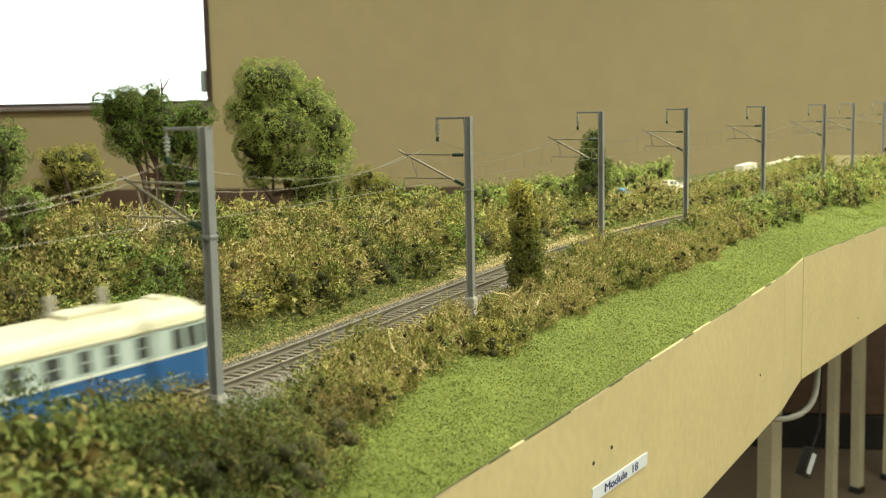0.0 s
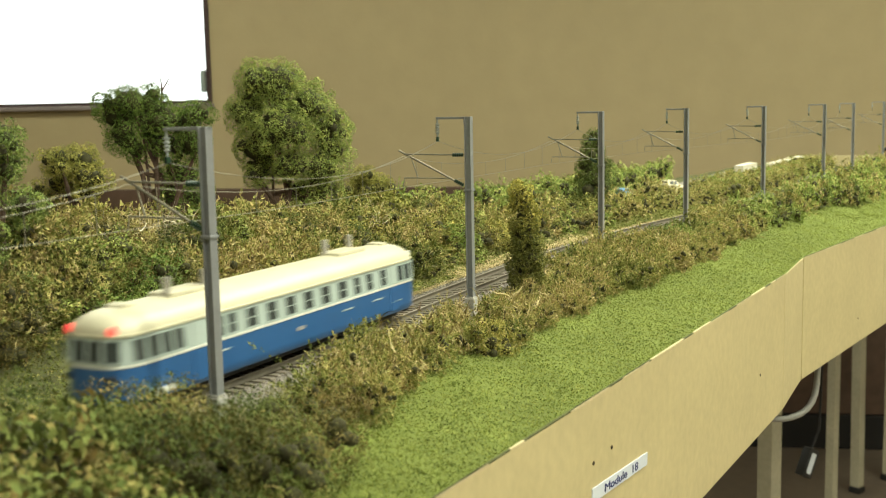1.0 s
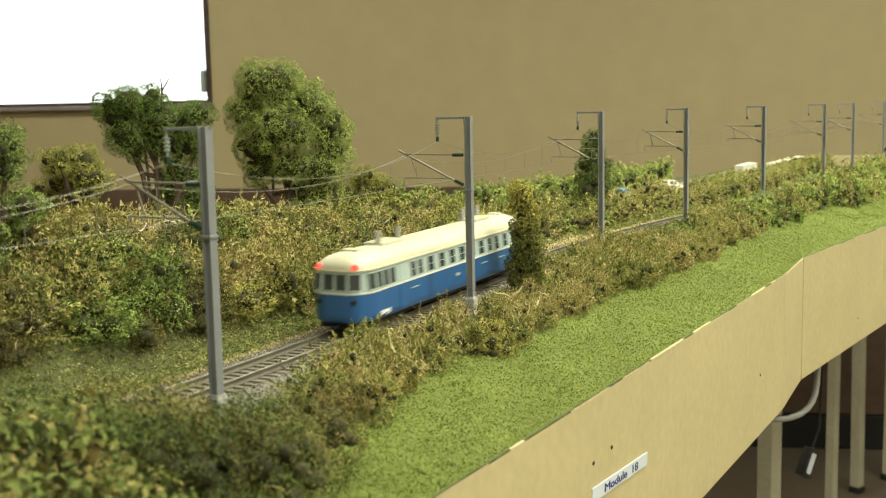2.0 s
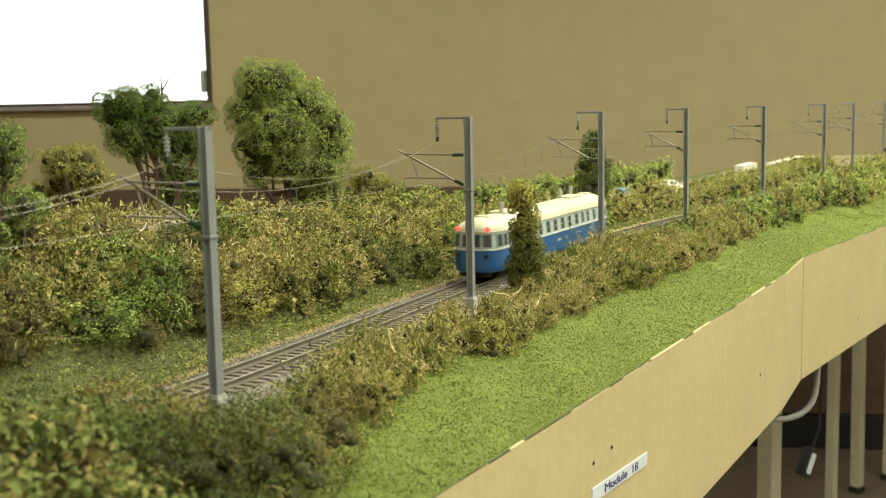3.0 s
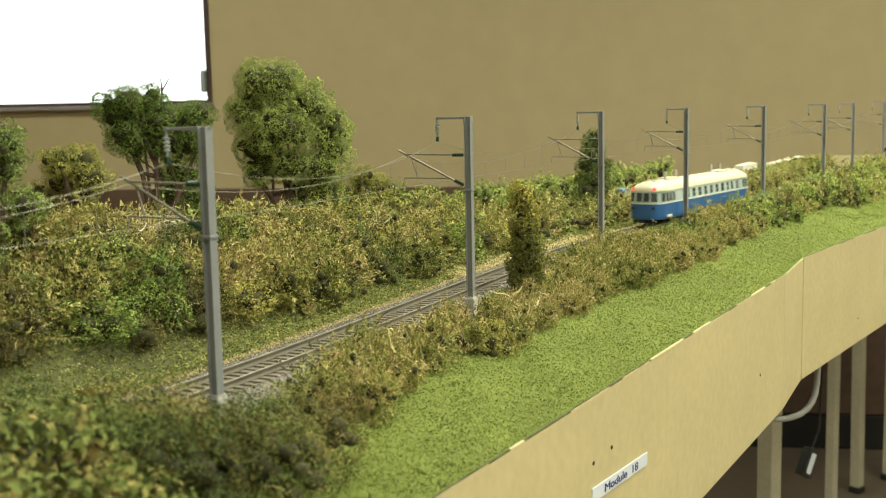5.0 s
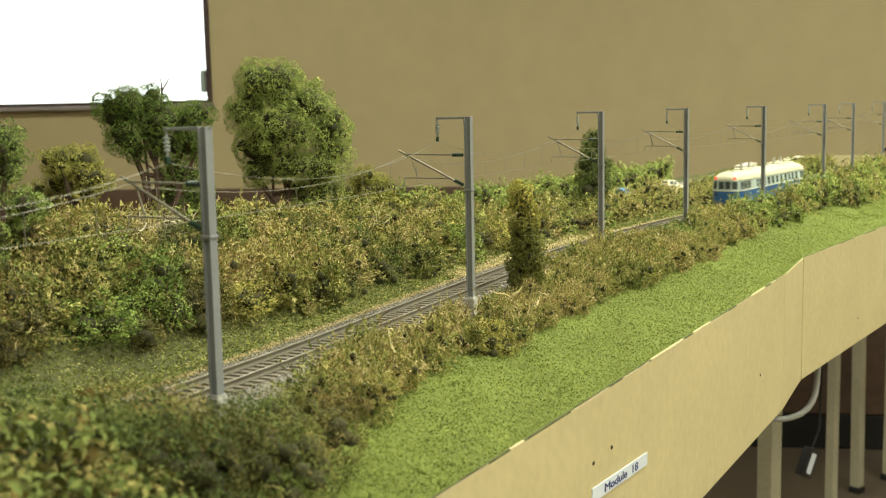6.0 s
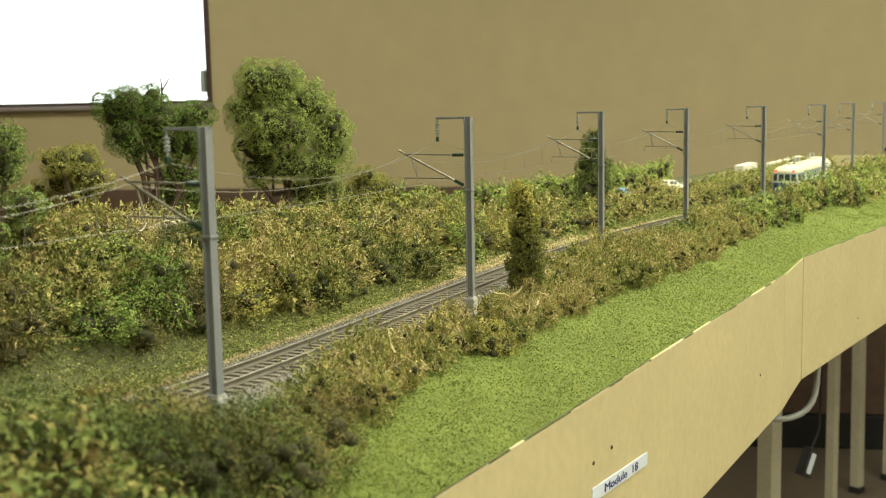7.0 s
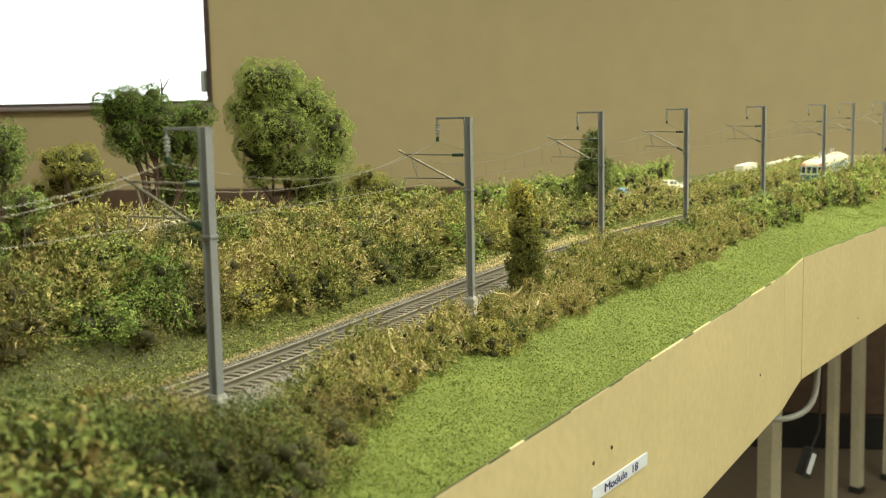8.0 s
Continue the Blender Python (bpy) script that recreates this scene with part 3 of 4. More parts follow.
SIDE_WINDOWS = [(0.0583, 0.0052), (0.0672, 0.0052), (0.0810, 0.0074), (0.0960, 0.0074), (0.1107, 0.0074), (0.1254, 0.0074), (0.1403, 0.0074), (0.1558, 0.0074),
                (0.1697, 0.0055), (0.1820, 0.0055), (0.1965, 0.0055)]
CAB_WINDOWS = [0.0110, 0.0185, 0.0258, 0.0332]


def window_part(name, car, m, w, hgt, bar=True):
    wn = part(name, Shape().box(-0.0002, 0.0003, -w / 2, w / 2, -hgt / 2, hgt / 2), "coach_glass", car, "dark glazed window", at=m)
    fr = Shape()
    e = 0.00045
    for y0, y1, z0, z1 in ((-w / 2 - e, -w / 2, -hgt / 2 - e, hgt / 2 + e), (w / 2, w / 2 + e, -hgt / 2 - e, hgt / 2 + e), (-w / 2, w / 2, hgt / 2, hgt / 2 + e), (-w / 2, w / 2, -hgt / 2 - e, -hgt / 2)):
        fr.box(-0.0002, 0.00055, y0, y1, z0, z1)
    if bar:
        fr.box(0.0002, 0.0005, -w / 2, w / 2, -0.00025, 0.0)
    part("window_frame", fr, "coach_pale", wn)
    return wn


def nose_front(x):
    """Where the nose meets x across the car: y and the turn of its face."""
    o = [p for p in outline(0.0) if p[1] > 0]
    o.sort()
    f = lambda q: float(np.interp(q, [a for a, _ in o], [b for _, b in o]))
    return f(x), math.degrees(math.atan2(f(x + 0.0025) - f(x - 0.0025), 0.005))


def nose_side(y):
    """Half width at y along the car, and the turn of the side there."""
    o = sorted((b, a) for a, b in outline(0.0) if a > 0 and b > 0)
    f = lambda q: float(np.interp(q, [a for a, _ in o], [b for _, b in o]))
    return min(f(y), CAR_W), math.degrees(math.atan2(f(y - 0.002) - f(y + 0.002), 0.004))


def railcar():
    car = thing("railcar", "blue and pale grey model railcar with a cream roof", "railcar")
    part("lower_body", ring_wall([(0.0098, 0.0012), (0.0108, 0.0003), (0.0140, 0.0), (0.0246, 0.0)], cap_bottom=True), "coach_blue", car, "bright blue lower body", smooth=True)
    part("stripe", ring_wall([(0.0246, 0.0), (0.0247, -0.00035), (0.0256, -0.00035), (0.0257, 0.0)]), "coach_stripe", car, "white waist stripe", smooth=True)
    part("upper_body", ring_wall([(0.0257, 0.0), (0.0362, 0.0010)]), "coach_pale", car, "pale grey green window band", smooth=True)
    part("gutter", ring_wall([(0.0362, 0.0010), (0.0362, 0.0002), (0.0371, 0.0002), (0.0372, 0.0012)]), "coach_cream", car, "cream gutter", smooth=True)
    lev = [(0.0371 + 0.0082 * math.sin(a), 0.0008 + 0.0155 * (1 - math.cos(a))) for a in [math.pi / 2 * k / 8 for k in range(9)]]
    part("roof", ring_wall(lev, cap_top=True), "coach_cream", car, "cream roof", smooth=True)
    # side windows, both sides; the band leans in a little
    for side in (1, -1):
        for y, w in SIDE_WINDOWS:
            window_part("window", car, pose(side * (CAR_W - 0.0004), y - CAR_L / 2, 0.0308, 0, -5.4, 0 if side > 0 else 180), w, 0.0080)
        for y in CAB_WINDOWS + [CAR_L - 0.0235, CAR_L - 0.0160, CAR_L - 0.0085]:
            x, turn = nose_side(abs(y - CAR_L / 2))
            turn = turn if y < CAR_L / 2 else -turn
            window_part("cab_window", car, pose(side * (x - 0.0004), y - CAR_L / 2, 0.0308, 0, -5.4, (0 if side > 0 else 180) - side * turn), 0.0056, 0.0080, bar=False)
        for y in (0.0455, 0.2075):
            turn = 0 if side > 0 else 180
            dr = part("door", Shape().box(-0.0002, 0.0003, -0.0042, 0.0042, -0.0062, 0.0062, bevel=0.0001), "coach_blue", car, "blue and pale folding door", at=pose(side * CAR_W, y - CAR_L / 2, 0.0180, 0, 0, turn))
            part("upper_panel", Shape().box(-0.0002, 0.0003, -0.0042, 0.0042, -0.0046, 0.0046, bevel=0.0001), "coach_pale", dr, at=pose(-0.0004, 0, 0.0129, 0, -5.4, 0))
        part("number_plate", Shape().box(0, 0.0004, -0.0028, 0.0028, -0.0008, 0.0008), "coach_grey", car, "small grey plate", at=pose(side * CAR_W, 0.118 - CAR_L / 2, 0.0190, 0, 0, 0 if side > 0 else 180))
        part("step_plate", Shape().box(0, 0.0005, -0.0052, 0.0052, -0.0012, 0.0012), "coach_stripe", car, "white plate", at=pose(side * CAR_W, 0.0235 - CAR_L / 2, 0.0128, 0, 0, 0 if side > 0 else 180))
        for y in (0.060, 0.160, 0.19, 0.21):
            part("vent", Shape().box(0, 0.0003, -0.005, 0.005, -0.0003, 0.0003), "coach_pale", car, at=pose(side * CAR_W, y - CAR_L / 2, 0.0205 if y < 0.2 else 0.0165, 0, 0, 0 if side > 0 else 180))
    # noses
    for end in (-1, 1):
        for x in (-0.0106, -0.0036, 0.0036, 0.0106):
            y, turn = nose_front(x)
            m = pose(0, 0, 0, 0, 0, 0 if end > 0 else 180) @ pose(x, y - 0.0004, 0.0310, 0, 0, 90 + turn) @ pose(0, 0, 0, 0, -5.4, 0)
            window_part("windscreen", car, m, 0.0060, 0.0080, bar=False)
        flip = pose(0, 0, 0, 0, 0, 0 if end > 0 else 180)
        for x in (-0.0098, 0.0098):
            part("headlight", Shape().lathe([(0.0016, 0.0), (0.0016, 0.0012), (0.0012, 0.0016), (0.0010, 0.0012)], (0, 0, 0), "Y"), "coach_dark", car, "dark headlight", at=flip @ pose(x, nose_front(x)[0] - 0.0006, 0.0208, 0, 0, nose_front(x)[1]), smooth=True)
            part("tail_light" if end < 0 else "marker_light", Shape().lathe([(0.0018, 0.0), (0.0018, 0.0022), (0.0012, 0.0027)], (0, 0, 0), "Y"), "tail_red" if end < 0 else "lamp_glass", car, "glowing red tail light" if end < 0 else "clear lamp", at=flip @ pose(x, nose_front(x)[0] - 0.0032, 0.0386, 0, 0, nose_front(x)[1]), smooth=True)
        part("buffer_beam", Shape().box(-0.011, 0.011, -0.002, 0.002, 0.0068, 0.0100, bevel=0.0004), "coach_dark", car, at=flip @ pose(0, CAR_L / 2 - 0.006, 0))
        part("coupling", Shape().box(-0.0016, 0.0016, -0.004, 0.004, 0.0070, 0.0085, bevel=0.0003), "coach_dark", car, at=flip @ pose(0, CAR_L / 2 - 0.001, 0))
        # roof boxes, stacks and vents
        part("roof_box", Shape().box(-0.0062, 0.0062, -0.013, 0.013, 0.0440, 0.0467, bevel=0.0012), "coach_cream", car, "cream roof housing", at=flip @ pose(0, 0.064, 0), smooth=True)
        for x, y in ((-0.0030, 0.0760), (-0.0030, 0.0520)):
            part("exhaust_stack", Shape().lathe([(0.0016, 0.0), (0.0016, 0.0072), (0.0012, 0.0073), (0.0011, 0.005)], (0, 0, 0.0458)), "coach_grey", car, "grey exhaust stack", at=flip @ pose(x, y, 0), smooth=True)
        part("roof_vent", Shape().box(-0.0048, 0.0048, -0.0035, 0.0035, 0.0440, 0.0462, bevel=0.001), "coach_cream", car, at=flip @ pose(0, 0.1000, 0), smooth=True)
    # seats seen through the glass are dark; underframe and running gear
    part("underframe", Shape().box(-0.012, 0.012, -0.100, 0.100, 0.0068, 0.0098, bevel=0.0006), "coach_dark", car)
    for y in (-0.080, 0.080):
        bog = part("bogie", Shape().box(-0.0128, -0.0104, -0.021, 0.021, 0.0052, 0.0085, bevel=0.0005).box(0.0104, 0.0128, -0.021, 0.021, 0.0052, 0.0085, bevel=0.0005).box(-0.0104, 0.0104, -0.003, 0.003, 0.0052, 0.0080), "coach_dark", car, at=pose(0, y, 0.0038))
        for yy in (-0.0145, 0.0145):
            ws = Shape()
            for x in (-1, 1):
                ws.lathe([(0.0060, x * 0.0074), (0.0060, x * 0.0079), (0.0052, x * 0.0081), (0.0052, x * 0.0100), (0.0030, x * 0.0101)], (0, 0, 0), "X", 18)
            ws.tube([(-0.0105, 0, 0), (0.0105, 0, 0)], 0.0011, 8)
            WHEELS.append((part("wheelset", ws, "wheel_steel", bog, at=pose(0, yy, 0.0053), smooth=True), yy))
    return car


WHEELS = []
car = railcar()


# ---- vegetation ----
def unit(rng, n):
    v = rng.normal(size=(n, 3))
    return v / np.linalg.norm(v, axis=1, keepdims=True)


def leaf_cloud(rng, centres, outward, size, flat=0.5):
    """Small folded leaves: two triangles on a common rib, at centres, facing roughly outward."""
    n = len(centres)
    nrm = outward + rng.normal(size=(n, 3)) * flat
    nrm /= np.linalg.norm(nrm, axis=1, keepdims=True) + 1e-9
    a = np.cross(nrm, unit(rng, n))
    a /= np.linalg.norm(a, axis=1, keepdims=True) + 1e-9
    b = np.cross(nrm, a)
    sz = (size * rng.uniform(0.55, 1.45, n))[:, None]
    v = np.stack([centres - a * sz, centres - b * sz * 0.6 + nrm * sz * 0.35, centres + a * sz, centres + b * sz * 0.6 + nrm * sz * 0.35], 1)
    f = np.arange(n)[:, None] * 4 + np.array([0, 1, 2, 3])[None]
    return v.reshape(-1, 3), f


def strands(rng, base, direction, length, width, curl=0.6, seg=2):
    """Curly narrow ribbons of dried moss."""
    n = len(base)
    d = direction / (np.linalg.norm(direction, axis=1, keepdims=True) + 1e-9)
    side = np.cross(d, unit(rng, n))
    side /= np.linalg.norm(side, axis=1, keepdims=True) + 1e-9
    p, rows = base.copy(), []
    L = length * rng.uniform(0.5, 1.4, n)
    for k in range(seg + 1):
        w = (width * (1 - 0.7 * k / seg))
        rows.append(np.stack([p - side * w, p + side * w], 1))
        d = d + rng.normal(size=(n, 3)) * curl
        d /= np.linalg.norm(d, axis=1, keepdims=True)
        p = p + d * (L / seg)[:, None]
    v = np.concatenate(rows, 1)
    m = (seg + 1) * 2
    q = np.array([(2 * k, 2 * k + 1, 2 * k + 3, 2 * k + 2) for k in range(seg)])
    f = (np.arange(n)[:, None, None] * m + q[None]).reshape(-1, 4)
    return v.reshape(-1, 3), f


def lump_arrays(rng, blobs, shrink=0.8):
    """Uneven heart of a bush, out of the blobs (x, y, z, r), dark to stand for shade."""
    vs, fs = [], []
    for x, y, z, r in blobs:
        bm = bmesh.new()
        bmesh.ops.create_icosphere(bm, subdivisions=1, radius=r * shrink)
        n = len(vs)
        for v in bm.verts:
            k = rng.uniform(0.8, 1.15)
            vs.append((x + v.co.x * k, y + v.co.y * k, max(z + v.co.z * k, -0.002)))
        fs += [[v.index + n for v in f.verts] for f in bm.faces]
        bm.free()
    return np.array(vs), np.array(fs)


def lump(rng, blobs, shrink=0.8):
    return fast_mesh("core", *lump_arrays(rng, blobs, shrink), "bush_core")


def blob_points(rng, blobs, n):
    """Points on the outside of a union of blobs, with outward directions."""
    b = np.array(blobs)
    w = b[:, 3] ** 2
    i = rng.choice(len(b), n * 2, p=w / w.sum())
    d = unit(rng, n * 2)
    p = b[i, :3] + d * b[i, 3:4] * rng.uniform(0.82, 1.12, (n * 2, 1))
    inside = np.zeros(len(p), bool)
    for x, y, z, r in blobs:
        inside |= np.linalg.norm(p - (x, y, z), axis=1) < r * 0.78
    keep = ~inside & (p[:, 2] > -0.001)
    return p[keep][:n], d[keep][:n]


def needles(rng, base, direction, length, width):
    """Short tapering blades, one face each."""
    n = len(base)
    d = direction / (np.linalg.norm(direction, axis=1, keepdims=True) + 1e-9)
    side = np.cross(d, unit(rng, n))
    side /= np.linalg.norm(side, axis=1, keepdims=True) + 1e-9
    k = rng.uniform(0.6, 1.4, n)[:, None]
    tip = base + d * length * k
    v = np.stack([base - side * width, base + side * width, tip + side * width * 0.35, tip - side * width * 0.35], 1)
    return v.reshape(-1, 3), np.arange(n)[:, None] * 4 + np.array([0, 1, 2, 3])[None]


def fit_bush(v, rad, hgt):
    """The factors that bring a cloud of points to its radius and height."""
    return np.array([rad / np.quantile(np.hypot(v[:, 0], v[:, 1]), 0.95)] * 2 + [hgt / np.quantile(v[:, 2], 0.97)])


def moss_arrays(seed, rad, hgt, sprigs, per, size, twigs):
    """A bush of dried moss: many curled plumes set with fine leaves, a dark core as shade in the gaps."""
    rng = np.random.default_rng(seed)
    blobs = []
    for k in range(9):
        a, r = rng.uniform(0, 6.28), rad * rng.uniform(0.2, 0.75)
        br = rad * rng.uniform(0.22, 0.42)
        blobs.append((r * math.cos(a), r * math.sin(a), rng.uniform(0.15, 0.9) * (hgt - br), br))
    blobs.append((0, 0, hgt * 0.36, rad * 0.5))
    tip, d = blob_points(rng, blobs, sprigs)
    n = len(tip)
    d = d + np.array([0, 0, 0.35]) + rng.normal(size=(n, 3)) * 0.35
    d /= np.linalg.norm(d, axis=1, keepdims=True)
    ln = rng.uniform(0.006, 0.014, n)
    bend = rng.normal(size=(n, 3)) * 0.28 + np.array([0, 0, -0.12])
    i = np.repeat(np.arange(n), per)
    u = rng.uniform(0, 1, len(i)) ** 0.85
    axis = tip[i] + d[i] * (ln[i] * (u - 0.55))[:, None] + bend[i] * (ln[i] * u * u)[:, None]
    side = np.cross(d[i], unit(rng, len(i)))
    side /= np.linalg.norm(side, axis=1, keepdims=True) + 1e-9
    p = axis + side * (0.0012 * (1.05 - 0.85 * u) * np.sqrt(rng.uniform(0.1, 1, len(i))))[:, None]
    k = fit_bush(p, rad, hgt)
    fol = needles(rng, p * k, side * 0.75 + d[i] * 0.85 + rng.normal(size=p.shape) * 0.2, size * 3.1, size * 0.85)
    j = rng.integers(0, n, twigs)
    tw = strands(rng, tip[j] * k, d[j] + rng.normal(size=(twigs, 3)) * 0.5, 0.0052, np.full(twigs, 0.0002)[:, None], 0.5, 2)
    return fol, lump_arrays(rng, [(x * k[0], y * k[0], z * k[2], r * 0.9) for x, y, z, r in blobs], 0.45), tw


def foam_arrays(seed, rad, hgt, florets, leaves, size, twigs, floret=0.0030):
    """A bush of flocked foam: rounded florets packed on a few lobes."""
    rng = np.random.default_rng(seed)
    blobs = []
    for k in range(8):
        a, r = rng.uniform(0, 6.28), rad * rng.uniform(0.25, 0.72)
        br = rad * rng.uniform(0.26, 0.42)
        blobs.append((r * math.cos(a), r * math.sin(a), rng.uniform(0.15, 0.95) * (hgt - br), br))
    blobs.append((0, 0, hgt * 0.38, rad * 0.5))
    cp, cd = blob_points(rng, blobs, florets)
    clumps = [(*c, floret * rng.uniform(0.5, 1.4)) for c in cp]
    p, d = blob_points(rng, clumps, leaves)
    p = p + d * rng.normal(0, 0.0002, (len(p), 1))
    k = fit_bush(p, rad, hgt)
    fol = leaf_cloud(rng, p * k, d + np.array([0, 0, 0.05]), size, 0.3)
    tp, td = blob_points(rng, blobs, twigs)
    tw = strands(rng, tp * k, td + np.array([0, 0, 0.2]), 0.005, np.full(len(tp), 0.0002)[:, None], 0.6)
    return fol, lump_arrays(rng, [(x * k[0], y * k[0], z * k[2], r) for x, y, z, r in blobs], 0.55), tw


LEAF_LABEL = {"leaf_olive": "olive and straw coloured model bush of dried moss", "leaf_green": "dark green model bush of flocked foliage", "leaf_yellow": "yellow green model bush of fine foam", "leaf_dark": "deep green clumped model bush of fine foam", "leaf_brown": "brown and olive clumped model bush of coarse foam"}
PROTO, REST = {}, {}


def coarse_foam(*args):
    return foam_arrays(*args, floret=0.0046)



for _kind, _n, _make, _many, _per, _size, _tw in (("leaf_olive", 8, moss_arrays, 95, 23, 0.00048, 90), ("leaf_green", 5, foam_arrays, 85, 3200, 0.00052, 30),
                                                  ("leaf_yellow", 3, foam_arrays, 85, 3000, 0.00052, 60), ("leaf_dark", 5, coarse_foam, 46, 4800, 0.00035, 8), ("leaf_brown", 4, coarse_foam, 60, 4200, 0.00037, 40)):
    for _k in range(_n):
        _seed = 40 + _k + len(_kind) * 7
        _full = _make(_seed, 0.016, 0.0205, _many, _per, _size, _tw)
        _lite = moss_arrays(_seed, 0.016, 0.0205, 65, 10, 0.00070, 20) if _make is moss_arrays else foam_arrays(_seed, 0.016, 0.0205, 45, 780, 0.00090, 6)
        PROTO.setdefault(_kind, []).append([_full, _lite, None])


def plant(kind, s, off, scale=1.0, sz=1.0, single=True):
    """A bush as a thing of its own, or as one of the mass behind."""
    ent = PROTO[kind][random.randrange(len(PROTO[kind]))]
    p = on_track(s, off)
    m = pose(float(p[0]), float(p[1]), float(ground_z(s, off)) - 0.0015, random.uniform(-7, 7), random.uniform(-7, 7), random.uniform(0, 360))
    if single:
        if ent[2] is None:
            (v, f), (cv, cf), (tv, tf) = ent[0]
            ob = ent[2] = tagged(new("bush", fast_mesh("foliage", v, f, kind)), LEAF_LABEL[kind], "bush", "bushes beside the track")
            part("core", fast_mesh("core", cv, cf, "bush_core"), None, ob, "inner growth, coloured dark as if shaded")
            part("twig_tangle", fast_mesh("twig_tangle", tv, tf, "twig_tan"), None, ob, "dry tan twig tangle")
            ob.matrix_basis = m
        else:
            ob = copy_thing(ent[2], m)
        ob.scale = (scale, scale, scale * sz)
        return ob
    a = np.array(m.to_3x3()) @ np.diag((scale, scale, scale * sz))
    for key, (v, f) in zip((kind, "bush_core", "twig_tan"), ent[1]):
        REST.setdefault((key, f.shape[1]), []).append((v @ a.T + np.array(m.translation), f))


def finish_mass():
    top = None
    names = {"bush_core": "core", "twig_tan": "twig_tangle"}
    for (key, _), lst in sorted(REST.items(), key=lambda kv: kv[0][0] != "leaf_olive"):
        base, vs, fs = 0, [], []
        for v, f in lst:
            vs.append(v)
            fs.append(f + base)
            base += len(v)
        ob = new(names.get(key, "undergrowth"), fast_mesh("undergrowth", np.concatenate(vs), np.concatenate(fs), key))
        tagged(ob, kind="stuff")
        if top is None:
            top = tagged(ob, "mass of olive and green model undergrowth behind", "bushes")
        else:
            ob.parent = top


def interp(x, table):
    return float(np.interp(x, [a for a, _ in table], [b for _, b in table]))


NEAR_FRONT = [(-0.5, 0.108), (-0.238, 0.104), (-0.184, 0.083), (-0.106, 0.076), (0.046, 0.083), (0.15, 0.091), (0.29, 0.101), (0.548, 0.087), (0.706, 0.073), (0.838, 0.069), (0.976, 0.080), (1.4, 0.085)]
NEAR_TOP = [(-0.5, 0.042), (-0.30, 0.0390), (-0.262, 0.0320), (-0.228, 0.0215), (-0.178, 0.0135), (-0.136, 0.0155), (-0.07, 0.017), (-0.03, 0.0135), (0.044, 0.0118), (0.09, 0.0115), (0.13, 0.0145), (0.19, 0.0165), (0.25, 0.0215), (0.30, 0.0185), (0.338, 0.0120), (0.438, 0.0135), (0.62, 0.0225), (0.716, 0.027), (0.79, 0.030), (0.918, 0.0305), (1.06, 0.0305), (1.148, 0.034), (1.41, 0.034)]


def near_hedge():
    s = -0.42
    while s < 1.45:
        front = interp(s, NEAR_FRONT)
        off = 0.0415 if s < 0.05 else 0.042
        step = 0.0205 if s < -0.17 else (0.0145 if s < 0.6 else 0.022)
        while off < front - 0.009:
            ss, oo = s + random.uniform(-0.008, 0.008), off + random.uniform(-0.005, 0.005)
            f = (oo - 0.040) / max(front - 0.04, 0.02)
            top = interp(ss, NEAR_TOP) * (1 - (0.45 if ss < -0.17 else 0.7) * max(f, 0) ** 1.5) + random.uniform(-0.0055, 0.0028) - (random.uniform(0, 0.006) if ss < -0.165 else 0.0)
            hgt = max(top - float(ground_z(ss, oo)), 0.009)
            sc = min(max(hgt / 0.0205, 0.6), 1.5) * random.uniform(0.75, 1.05) * (1.28 if ss < -0.165 else 1.0)
            u = random.random()
            if ss < -0.165:
                kind = "leaf_dark" if u < (0.75 if oo < 0.066 else 0.5) else "leaf_brown"
            elif 0.40 < ss < 0.50 and oo < 0.065:
                kind = "leaf_green" if u < 0.6 else "leaf_olive"
            elif ss > 0.55:
                kind = "leaf_green" if u < 0.6 else ("leaf_dark" if u < 0.75 else "leaf_olive")
            else:
                kind = "leaf_olive" if u < 0.86 else "leaf_yellow"
            plant(kind, ss, oo, sc, min(hgt / (0.0205 * sc), 1.35), single=-0.30 < ss < 0.56)
            off += step
        s += step


